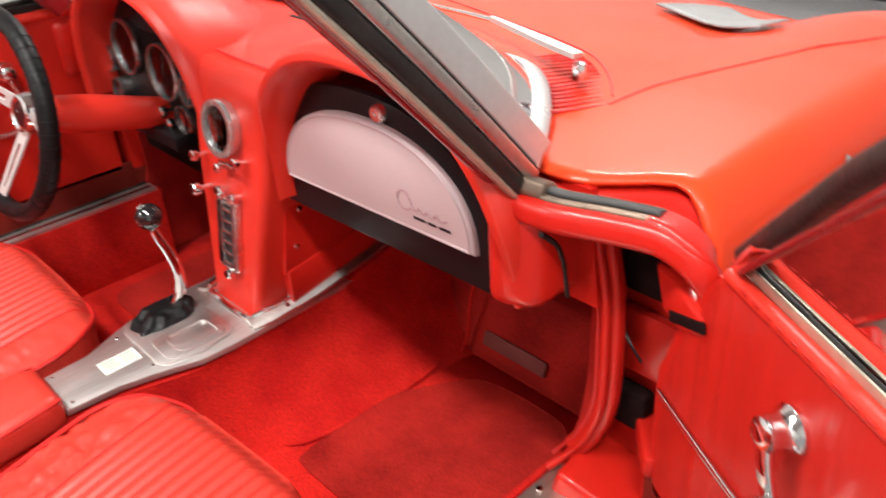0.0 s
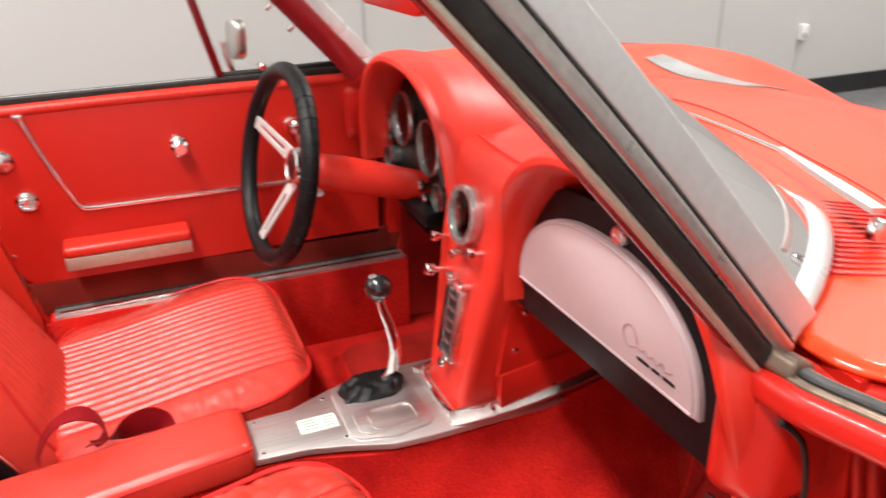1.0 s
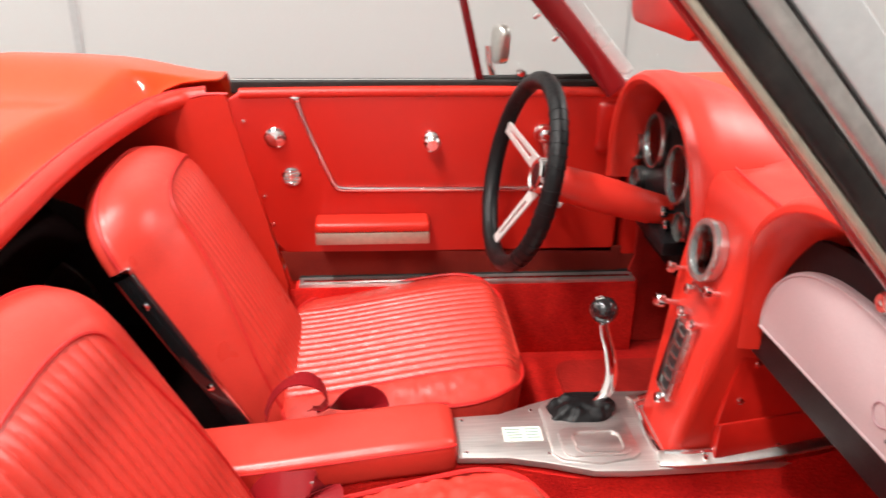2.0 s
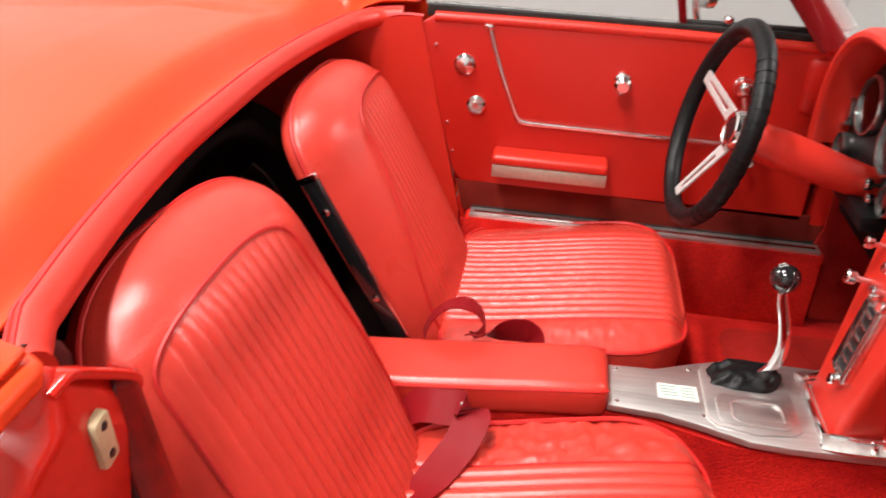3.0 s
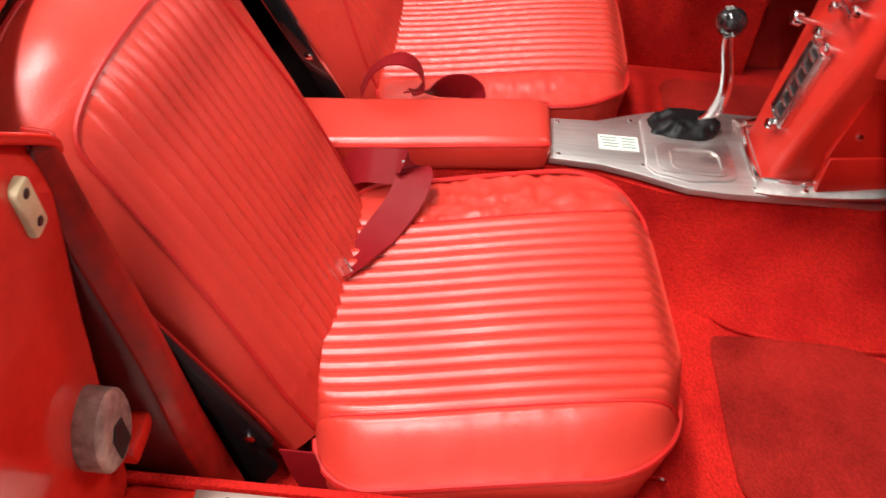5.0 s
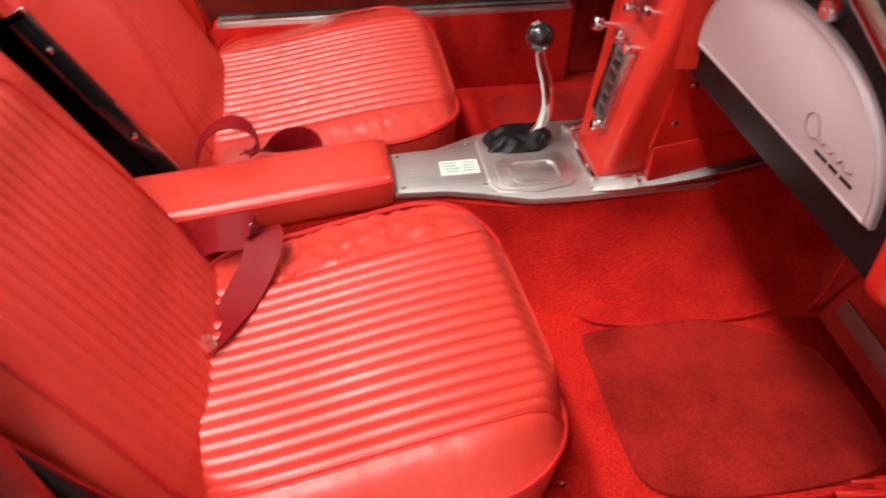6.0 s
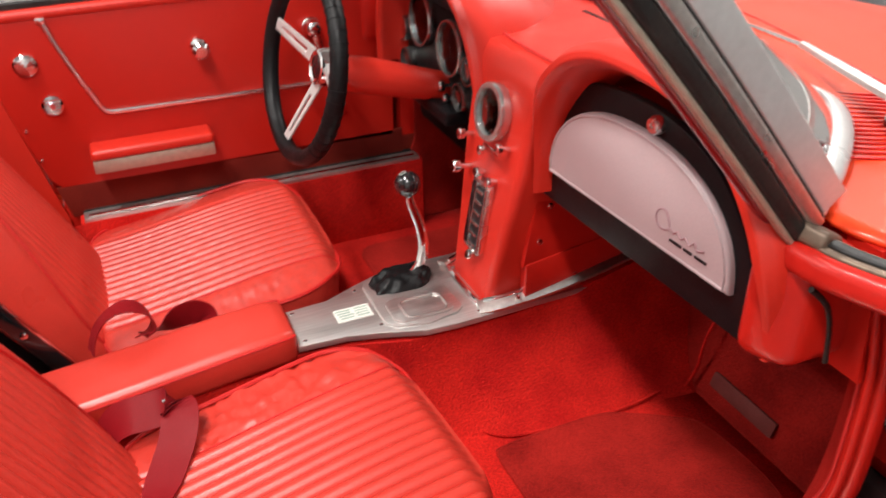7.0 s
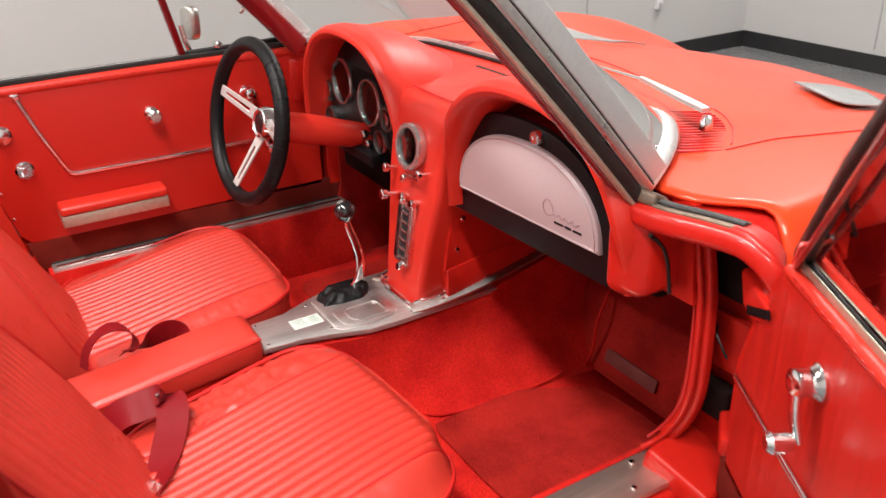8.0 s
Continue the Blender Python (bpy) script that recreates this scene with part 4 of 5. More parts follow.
seat(-0.36, "red leather bucket seat with worn pleats behind the steering wheel", 5.2, 29.0, 0.98)


# ---- seat belts ----
def twisted(pts, sides, width=0.046):
    """A ribbon through points whose width lies along the given directions."""
    line = smooth_line(pts, 8)
    wide = smooth_line(sides, 8)
    rings = []
    for i, (p, s) in enumerate(zip(line, wide)):
        d = (line[min(i + 1, len(line) - 1)] - line[max(i - 1, 0)]).normalized()
        s = (s - d * s.dot(d)).normalized()
        n = d.cross(s)
        rings.append([p + s * a * width / 2 + n * b * 0.0012 for a, b in ((-1, -1), (1, -1), (1, 1), (-1, 1))])
    return loft(rings)


PB = thing("lap_belt", "maroon lap belt folded over the passenger cushion", "seat belt", "lap belts")
part("webbing", twisted([(0.120, -0.420, 0.385), (0.124, -0.400, 0.414), (0.130, -0.378, 0.427), (0.136, -0.352, 0.432), (0.140, -0.326, 0.437), (0.150, -0.303, 0.440), (0.175, -0.303, 0.433), (0.205, -0.313, 0.421), (0.235, -0.328, 0.411), (0.268, -0.345, 0.404), (0.300, -0.360, 0.400), (0.326, -0.374, 0.394), (0.345, -0.388, 0.386)],
                        [(0.8, 0.1, -0.6), (0.8, 0.1, -0.6), (0.8, 0.1, -0.6), (0.75, 0.2, -0.6), (0.6, 0.6, -0.4), (0.2, 1, -0.1), (0.2, 1, 0), (0.35, 0.9, 0), (0.41, 0.91, 0), (0.41, 0.91, 0.1), (0.4, 0.8, 0.4), (0.4, 0.6, 0.6), (0.3, 0.4, 0.8)], 0.057), BELT, PB)
part("buckle_tongue", block(0.026, 0.040, 0.004, Matrix.Translation((0.345, -0.386, 0.398)) @ pose(0, 0, 0, 60, 10, 35), 0.001), CHROME, PB, "chrome belt tongue")
part("belt_clip", block(0.008, 0.010, 0.006, Matrix.Translation((0.142, -0.318, 0.448)), 0.0015), CHROME, PB)
DB = thing("lap_belt", "maroon lap belt looped beside the driver cushion", "seat belt", "lap belts")
part("webbing", twisted([(-0.078, -0.418, 0.420), (-0.088, -0.405, 0.452), (-0.092, -0.380, 0.478), (-0.094, -0.350, 0.487), (-0.094, -0.322, 0.475), (-0.090, -0.308, 0.448), (-0.086, -0.318, 0.430), (-0.080, -0.340, 0.428)],
                        [(1, 0.2, 0.3), (1, 0.1, 0.2), (1, 0, 0.2), (1, 0, 0.1), (1, 0.1, 0.1), (1, 0.1, 0.2), (0.9, 0.1, 0.4), (0.8, 0.1, 0.6)], 0.050), BELT, DB)
part("belt_end", twisted([(-0.082, -0.330, 0.428), (-0.090, -0.304, 0.428), (-0.097, -0.280, 0.432), (-0.101, -0.256, 0.437), (-0.104, -0.236, 0.436), (-0.101, -0.219, 0.428), (-0.092, -0.216, 0.415), (-0.084, -0.230, 0.408), (-0.082, -0.248, 0.410)],
                         [(0.95, 0, 0.3), (0.8, 0, 0.6), (0.3, 0.1, 0.95), (0, 0.3, 0.95), (0, 0.35, 0.9), (0.2, 0.5, 0.8), (0.3, 0.6, 0.7), (0.3, 0.6, 0.7), (0.3, 0.6, 0.7)], 0.050), BELT, DB)
OB = thing("lap_belt", "maroon lap belt end by the sill", "seat belt", "lap belts")
part("webbing", twisted([(0.615, -0.40, 0.36), (0.625, -0.385, 0.32), (0.64, -0.35, 0.27), (0.65, -0.30, 0.235)], [(0.3, 1, 0), (0.3, 1, 0), (0.3, 1, 0), (0.3, 1, 0)], 0.05), BELT, OB)

# ---- steering wheel ----
WHEEL = thing("steering_wheel", "black leather-wrapped steering wheel with slotted steel spokes", "steering wheel")
rake = radians(13)
WM = facing((-0.362, 0.072, 0.777), (math.sin(radians(5)), -math.cos(rake), math.sin(rake)))
RIM = 0.182
part("rim", sweep([WM @ Vector((RIM * math.cos(2 * math.pi * k / 96), RIM * math.sin(2 * math.pi * k / 96), 0)) for k in range(96)], disc(0.0175, 14), WM.to_3x3() @ Vector((0, 0, 1)), True), BLACKLEATHER, WHEEL, "black leather rim")
for k in range(16):
    a0 = radians(-45 + 100 * k / 15)
    part("stitch_band", sweep([WM @ Vector((RIM * math.cos(a), RIM * math.sin(a), 0)) for a in (a0 - 0.012, a0, a0 + 0.012)], disc(0.0186, 14), WM.to_3x3() @ Vector((0, 0, 1))), BLACKVINYL, WHEEL)
for a in (163, 0, 258):
    m = WM @ pose(0, 0, 0, 0, 0, a)
    arm = [(0.030, -0.017), (0.168, -0.013), (0.168, 0.013), (0.030, 0.017)]
    slot = [(0.062, 0.0055), (0.150, 0.0035), (0.150, -0.0035), (0.062, -0.0055)]
    bm = bmesh.new()
    o = [(x, y, -0.046 * (1 - (x - 0.03) / 0.14)) for x, y in arm]
    i = [(x, y, -0.046 * (1 - (x - 0.03) / 0.14)) for x, y in slot]
    order = [(o[0], o[1], (0.150, -0.0035, i[2][2]), (0.062, -0.0055, i[3][2])), (o[1], o[2], i[1], (0.150, -0.0035, i[2][2])), (o[2], o[3], i[0], i[1]), (o[3], o[0], (0.062, -0.0055, i[3][2]), i[0])]
    for q in order:
        lo = [bm.verts.new(p) for p in q]
        hi = [bm.verts.new((x, y, z + 0.004)) for x, y, z in q]
        bm.faces.new(lo[::-1])
        bm.faces.new(hi)
        for k in range(4):
            bm.faces.new((lo[k], lo[(k + 1) % 4], hi[(k + 1) % 4], hi[k]))
    bmesh.ops.recalc_face_normals(bm, faces=bm.faces[:])
    bm.transform(m)
    part("spoke", bm, SPOKE, WHEEL, "slotted brushed steel spoke", 20)
HM = WM @ Matrix.Translation((0, 0, -0.042))
part("hub", lathe([(0.038, -0.030), (0.040, -0.010), (0.038, 0.002), (0.035, 0.012), (0.031, 0.014), (0.026, 0.010), (0.012, 0.010), (0.010, 0.008)], 32, HM), CHROME, WHEEL, "chrome hub ring")
part("horn_button", lathe([(0.003, 0.016), (0.015, 0.015), (0.0235, 0.012)], 24, HM), BLACKGLOSS, WHEEL)
axis = WM.to_3x3() @ Vector((0, 0, -1))
c0 = WM.translation
down = (Vector((-0.372, 0.42, 0.672)) - c0).normalized()
part("column", lathe([(0.024, 0.068), (0.032, 0.074), (0.036, 0.09), (0.038, 0.14), (0.037, 0.20), (0.034, 0.26), (0.032, 0.34)], 32, facing(c0, down, (1, 0, 0))), VINYL, WHEEL, "red steering column shroud")
part("signal_stalk", tube([c0 + axis * 0.06, c0 + axis * 0.055 + Vector((-0.08, 0, 0.01)), c0 + axis * 0.05 + Vector((-0.15, -0.01, 0.02))], 0.004), CHROME, WHEEL)


# ---- doors ----
def door(name, label, m, side, opened):
    """A door in its own axes: s runs back from the hinge, w towards the cabin, z up. m carries (s, w, z) into the world."""
    t = thing(name, label, "car door")
    place = m

    def P(n, bm, mat, parent=t, lab="", sharp=40):
        bm.transform(place)
        if place.determinant() < 0:
            bmesh.ops.reverse_faces(bm, faces=bm.faces[:])
        return part(n, bm, mat, parent, lab, sharp)

    # outline of the inner panel in (s, z)
    front = [(0.05, 0.46), (0.05, 0.65), (0.068, 0.70), (0.103, 0.775), (0.138, 0.846), (0.152, 0.858)] if opened else [(0.05, 0.46), (0.05, 0.855)]
    tip = 0.152 if opened else 0.05
    out = front + [(0.93, 0.865), (0.965, 0.84), (0.872, 0.50), (0.85, 0.475)]
    flat = Matrix(((1, 0, 0, 0), (0, 0, 1, 0), (0, 1, 0, 0), (0, 0, 0, 1)))
    P("inner_panel", plate(out, 0.020, flat @ Matrix.Translation((0, 0, -0.020)), 0.006, 3), DOORVINYL if opened else PANELVINYL, t, "rippled red vinyl inner panel" if opened else "smooth red vinyl inner panel")

    def outer(u, v):
        s = -0.02 + 1.0 * u - 0.10 * (1 - v) * u
        if opened:
            s += 0.15 * ease(0.5, 1.0, v) * (1 - u)
        z = 0.30 + 0.57 * v
        return s, -0.024 - 0.165 * math.sin(math.pi * (0.12 + 0.76 * (1 - v))), z

    P("outer_skin", sheet(20, 16, outer), PAINT, t, "glossy red outer skin")
    P("door_core", plate([(front[0][0] + 0.02, 0.45), (front[-3 if opened else 0][0] + 0.02, 0.70), (tip + 0.02, 0.85), (0.93, 0.85), (0.87, 0.45)], 0.075, flat @ Matrix.Translation((0, 0, -0.095)), 0.01), TRIMRED, t)
    P("door_bottom", block(0.86, 0.12, 0.10, Matrix.Translation((0.43, -0.07, 0.385)), 0.01), TRIMRED, t)
    P("carpet_strip", plate([(0.03, 0.400), (0.03, 0.478), (0.862, 0.478), (0.842, 0.400)], 0.006, flat @ Matrix.Translation((0, 0, -0.006)), 0.002), KICKCARPET, t, "worn brown-red carpet kick strip")
    roll = rounded(0.018, 0.016, 0.007, 4) if opened else rounded(0.034, 0.022, 0.010, 4)
    P("top_roll", sweep([(tip + (0.93 - tip) * k / 10, -0.006 if opened else -0.012, 0.860 + 0.004 * math.sin(math.pi * k / 10)) for k in range(11)], roll), VINYL, t)
    for k in range(30):
        P("stitch", block(0.009, 0.0012, 0.0015, Matrix.Translation((0.19 + 0.02 * k, 0.0045, 0.8665)), 0), PIPING, t)
    for name, w, wide, high, z, mat, lab in (("belt_lip", -0.013, 0.003, 0.012, 0.874, BEIGE, "thin pale belt edge"), ("belt_seal", -0.023, 0.013, 0.014 if opened else 0.030, 0.872, RUBBER, "black rubber window seal"),
                                             ("belt_moulding", -0.040, 0.019, 0.014, 0.877, SPOKE, "chrome window moulding"), ("outer_seal", -0.063, 0.026, 0.012, 0.874, RUBBER, "black rubber window channel"), ("outer_lip", -0.079, 0.006, 0.013, 0.874, BEIGE, "")):
        if not opened and mat is BEIGE:
            continue
        P(name, sweep([(tip + 0.004 + (0.946 - tip) * k / 10, w, z) for k in range(11)], rounded(wide, high, min(wide, high) * 0.35, 3)), mat, t, lab)
    # moulding across the panel, turning up to the top
    line = [(0.055, 0.634), (0.20, 0.634), (0.45, 0.635), (0.66, 0.637), (0.712, 0.639), (0.728, 0.648), (0.738, 0.668), (0.775, 0.755), (0.806, 0.845)]
    pts = [(s, 0.004, z) for s, z in line]
    P("trim_moulding", sweep(smooth_line(pts, 6), rounded(0.011, 0.007, 0.003, 3), (0, 1, 0)), CHROME, t, "slim chrome moulding")
    P("moulding_end", block(0.020, 0.010, 0.014, Matrix.Translation((0.808, 0.005, 0.85)), 0.003), CHROME, t)
    # armrest
    arm = P("armrest", block(0.265, 0.068, 0.024, Matrix.Translation((0.642, 0.032, 0.563)), 0.009, 4), VINYL, t, "small red padded armrest")
    P("armrest_edge", block(0.262, 0.062, 0.030, Matrix.Translation((0.642, 0.033, 0.5365)), 0.003), BEIGE, arm, "pale metal armrest edge")

    def rose(s, z, r):
        k = P("lock_rosette", lathe([(r, 0), (r, 0.006), (r * 0.8, 0.010), (r * 0.75, 0.006), (r * 0.3, 0.006), (r * 0.25, 0.012)], 24, facing((s, 0, z), (0, 1, 0))), CHROME, t, "round chrome rosette")
        for a in range(5):
            P("rosette_rib", block(r * 1.5, 0.004, 0.004, facing((s, 0.009, z + (a - 2) * r * 0.32), (0, 1, 0)), 0.001, 1), CHROME, k)

    rose(0.825, 0.670, 0.022)
    k = P("latch_pull", lathe([(0.023, 0), (0.024, 0.006), (0.019, 0.011), (0.012, 0.012), (0.012, 0.016), (0.005, 0.018)], 28, facing((0.857, 0, 0.762), (0, 1, 0))), CHROME, t, "chrome latch pull knob")
    # pull knob
    P("door_knob", lathe([(0.020, 0), (0.018, 0.008), (0.009, 0.012), (0.009, 0.028), (0.017, 0.034), (0.019, 0.046), (0.012, 0.054)], 24, facing((0.505, 0, 0.757), (0, 1, 0.0))), CHROME, t, "chrome door pull knob")

    def crank(s, z, angle, length):
        c = P("window_crank", lathe([(0.022, 0), (0.023, 0.005), (0.019, 0.010), (0.016, 0.018), (0.018, 0.024), (0.017, 0.032), (0.012, 0.036), (0.006, 0.037)], 24, facing((s, 0, z), (0, 1, 0))), CHROME, t, "chrome window winder")
        a = radians(angle)
        e = (s + length * math.cos(a), 0.032 if opened else 0.045, z + length * math.sin(a))
        P("crank_arm", sweep(smooth_line([(s, 0.028, z), (s + 0.5 * length * math.cos(a), 0.031, z + 0.5 * length * math.sin(a)), (e[0], e[1] - 0.005, e[2])], 5), rounded(0.019, 0.010, 0.004, 3), (0, 1, 0)), CHROME, c)
        P("crank_knob", lathe([(0.010, 0), (0.013, 0.010), (0.014, 0.026), (0.009, 0.032)], 16, facing(e, (0, 1, 0))), CHROME, c)

    crank(0.246 if not opened else 0.288, 0.768 if not opened else 0.786, -102 if not opened else -70, 0.150 if not opened else 0.070)
    if opened:
        crank(0.318, 0.612, 30, 0.08)
    # vent window: frame, post, glass; the upper part leans towards the cabin
    def lean(s, z):
        if opened:
            return Vector((s + 0.06 + 0.26 * (z - 0.88), -0.018 + 0.33 * (z - 0.88), z))
        return Vector((s, -0.045 + 0.32 * (z - 0.88), z))

    P("vent_post", sweep([lean(0.390, 0.875), lean(0.475, 1.19)], rounded(0.018, 0.022, 0.004, 3), (0, 1, 0)), DEEPRED, t, "slim dark red vent window post")
    f0, f1 = lean(0.095, 0.880), lean(0.405, 1.245)
    P("vent_frame", sweep([f0, f0.lerp(f1, 0.5) + Vector((-0.006, 0, 0.008)), f1], rounded(0.022, 0.024, 0.007, 3), (0, 1, 0.3)), RUBBER, t, "black vent window frame")
    P("vent_frame_lip", sweep([f0 + Vector((0.010, 0.012, -0.008)), f1 + Vector((0.010, 0.012, -0.008))], rounded(0.008, 0.006, 0.002, 3), (0, 1, 0.3)), DEEPRED, t)
    down = Vector((0, -0.040, -0.004)) if opened else Vector((0, 0, 0))
    P("vent_sill", sweep([lean(0.12, 0.886) + down, lean(0.39, 0.882) + down], rounded(0.020, 0.018, 0.005, 3), (0, 1, 0)), RUBBER, t)
    if opened:
        P("vent_corner", sweep([f0 + Vector((-0.004, 0.004, -0.012)), f0.lerp(f1, 0.10) + Vector((0.004, 0.010, 0)), f0.lerp(f1, 0.17) + Vector((0.012, 0.010, -0.004))], rounded(0.014, 0.014, 0.004, 3), (0, 1, 0.3), scale=lambda k: 1.0 - 0.6 * ease(0.3, 1.0, k)), CHROME, t, "chrome vent window corner")
    corners = [lean(0.105, 0.885), lean(0.395, 0.880), lean(0.475, 1.20), lean(0.400, 1.238)]
    g = P("vent_glass", sheet(2, 2, lambda u, v: corners[0].lerp(corners[1], u).lerp(corners[3].lerp(corners[2], u), v)), VENTGLASS, t, "clear vent window")
    g.visible_shadow = False
    P("vent_latch", lathe([(0.010, 0), (0.010, 0.02), (0.006, 0.024)], 14, facing((0.30, -0.04, 0.90), (0, 1, 0))), CHROME, t)
    for s, z in ((0.89, 0.62), (0.875, 0.55), (0.925, 0.80)):
        P("trim_screw", lathe([(0.005, 0), (0.004, 0.003), (0.002, 0.0035)], 10, facing((s, 0.0, z), (0, 1, 0))), CHROME, t)
    return t, P


HINGE_Y = 0.42
left = Matrix(((0, 1, 0, -0.66), (-1, 0, 0, HINGE_Y), (0, 0, 1, 0), (0, 0, 0, 1)))
driver_door, LP = door("driver_door", "closed red driver door with chrome moulding and armrest", left, -1, False)
d = Vector((0.86, -0.51, 0)).normalized()
n = Vector((d.y, -d.x, 0))
hinge = Vector((0.92, 0.347, 0)) - d * 0.125
right = Matrix(((d.x, n.x, 0, hinge.x), (d.y, n.y, 0, hinge.y), (0, 0, 1, 0), (0, 0, 0, 1)))
passenger_door, RP = door("passenger_door", "open red passenger door with chrome window winders", right, 1, True)
# hinge straps of the open door
strap = RP("hinge_strap", plate([(-0.055, 0.026), (-0.030, -0.022), (0.010, -0.026), (0.056, -0.002), (0.056, 0.022), (0.0, 0.030)], 0.030, Matrix(((1, 0, 0, 0.070), (0, 0, 1, -0.026), (0, 1, 0, 0.768), (0, 0, 0, 1))), 0.008, 4), TRIMRED, passenger_door, "red painted hinge strap")
# near-black bar draws the shade in the strap slot
RP("strap_slot", block(0.078, 0.004, 0.013, Matrix.Translation((0.098, 0.004, 0.768)) @ Matrix.Rotation(radians(-24), 4, "Y"), 0.001), SHADE, strap, "dark slot")
RP("hinge_strap", block(0.10, 0.03, 0.036, Matrix.Translation((0.0, -0.02, 0.492)) @ pose(0, 0, 0, 0, 0, 18), 0.008), TRIMRED, passenger_door, "red painted hinge strap")
RP("door_end", plate([(0.034, 0.40), (0.034, 0.65), (0.085, 0.775), (0.136, 0.85), (0.154, 0.85), (0.103, 0.775), (0.052, 0.65), (0.052, 0.40)], 0.085, Matrix(((1, 0, 0, 0), (0, 0, -1, -0.004), (0, 1, 0, 0), (0, 0, 0, 1))), 0.006), TRIMRED, passenger_door)
RP("check_link", tube([(-0.085, -0.02, 0.66), (-0.055, 0.0, 0.645), (-0.022, -0.01, 0.615)], 0.002, 5), BLACKVINYL, passenger_door)

# outside mirror on the driver door
MIR = thing("door_mirror", "chrome door mirror on a slim stem", "mirror")
part("mirror_head", plate(rounded(0.062, 0.092, 0.026, 5), 0.022, facing((-0.80, 0.075, 0.945), (0.35, -1, 0.05)) @ Matrix.Translation((0, 0, -0.022)), 0.008, 3), STEEL, MIR, "rounded chrome mirror head")
part("mirror_stem", tube([(-0.782, 0.055, 0.945), (-0.778, 0.06, 0.905), (-0.775, 0.075, 0.860)], 0.009, 10), CHROME, MIR)

# ---- passenger side opening: sill, hinge post, striker post ----
SILL_Z = 0.385
part("sill_plate", plate([(0.690, 0.405), (0.690, -0.50), (0.775, -0.50), (0.775, 0.385)], 0.010, Matrix.Translation((0, 0, SILL_Z - 0.01)), 0.004), SILL_ALU, CAR, "worn aluminium sill plate")
for k in range(5):
    part("sill_screw", lathe([(0.006, 0), (0.005, 0.003), (0.002, 0.004)], 12, Matrix.Translation((0.704, 0.34 - 0.2 * k, SILL_Z - 0.001))), CHROME, CAR)
    part("sill_screw", lathe([(0.006, 0), (0.005, 0.003), (0.002, 0.004)], 12, Matrix.Translation((0.755, 0.30 - 0.2 * k, SILL_Z - 0.001))), CHROME, CAR)
for s in (1, -1):
    part("sill_box", block(0.11, 1.02, 0.19, Matrix.Translation((0.735 * s, -0.08, 0.275)), 0.015, 3), TRIMRED, CAR, "red painted door sill")
    part("rocker", block(0.06, 1.10, 0.20, Matrix.Translation((0.815 * s, -0.08, 0.24)), 0.025, 4), PAINT, CAR, "red painted rocker panel")
    part("sill_carpet", block(0.012, 1.02, 0.175, Matrix.Translation((0.674 * s, -0.08, 0.285)), 0.003), CARPET, CAR)
part("sill_plate", plate([(-0.62, 0.42), (-0.665, 0.42), (-0.665, -0.40), (-0.62, -0.40)], 0.012, Matrix.Translation((0, 0, 0.398)), 0.003), ALU, CAR, "ribbed aluminium sill plate")
part("sill_ridge", block(0.008, 0.80, 0.006, Matrix.Translation((-0.632, 0.01, 0.411)), 0.002), CHROME, CAR)
part("inner_sill", block(0.055, 0.84, 0.20, Matrix.Translation((-0.645, 0.01, 0.302)), 0.006), CARPET, CAR)
# black strip drawn as the shade between sill plate and door
part("sill_shadow", block(0.03, 0.82, 0.02, Matrix.Translation((-0.672, 0.01, 0.404)), 0.003), RUBBER, CAR)

part("hinge_pillar", block(0.06, 0.12, 0.66, Matrix.Translation((-0.700, 0.45, 0.53)), 0.01), TRIMRED, CAR, "red painted hinge pillar")
part("pillar_foot", block(0.05, 0.16, 0.08, Matrix.Translation((-0.690, 0.40, 0.415)), 0.01), KICKCARPET, CAR)
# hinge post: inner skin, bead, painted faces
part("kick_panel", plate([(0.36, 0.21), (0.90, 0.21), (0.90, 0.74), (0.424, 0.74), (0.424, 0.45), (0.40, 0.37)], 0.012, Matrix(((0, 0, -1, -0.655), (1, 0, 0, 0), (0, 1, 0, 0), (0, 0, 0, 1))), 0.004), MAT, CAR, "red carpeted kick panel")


def kick_skin(u, v):
    """Carpet that curves from the footwell side out to the door bead."""
    z = 0.21 + 0.53 * v
    end = blend(z, [(0.20, 0.668), (0.36, 0.676), (0.412, 0.704), (0.466, 0.733), (0.527, 0.752), (0.60, 0.756), (0.715, 0.752), (0.79, 0.740)])
    return smooth_line([(0.652, 0.90, z), (0.654, 0.62, z), (0.660, 0.52, z), (0.66 + 0.45 * (end - 0.66), 0.452, z), (end, 0.412, z)], 5)[int(u * 20 + 0.5)]


# kick carpet tone includes shade put into the colour
part("kick_panel", sheet(20, 20, kick_skin), MAT, CAR, "red carpeted kick panel, partly darkened as shade", 60, 0.004)
BEAD = smooth_line([(0.690, 0.375, 0.392), (0.706, 0.396, 0.412), (0.737, 0.402, 0.466), (0.757, 0.402, 0.527), (0.761, 0.402, 0.60), (0.757, 0.402, 0.715), (0.742, 0.402, 0.79), (0.734, 0.400, 0.845)], 6)
part("hinge_post", sweep([p + Vector((-0.002, 0.016, 0)) for p in BEAD[7:]], rounded(0.034, 0.020, 0.006, 3), (0, 1, 0)), TRIMRED, CAR, "red painted hinge post", 60)
part("door_seal", sweep(BEAD, disc(0.0055, 10), (0, 1, 0)), TRIMRED, CAR, "red door seal bead")
part("seal_lip", sweep([p + Vector((-0.016, 0.006, 0)) for p in BEAD[4:]], disc(0.0028, 8), (0, 1, 0)), PIPING, CAR)
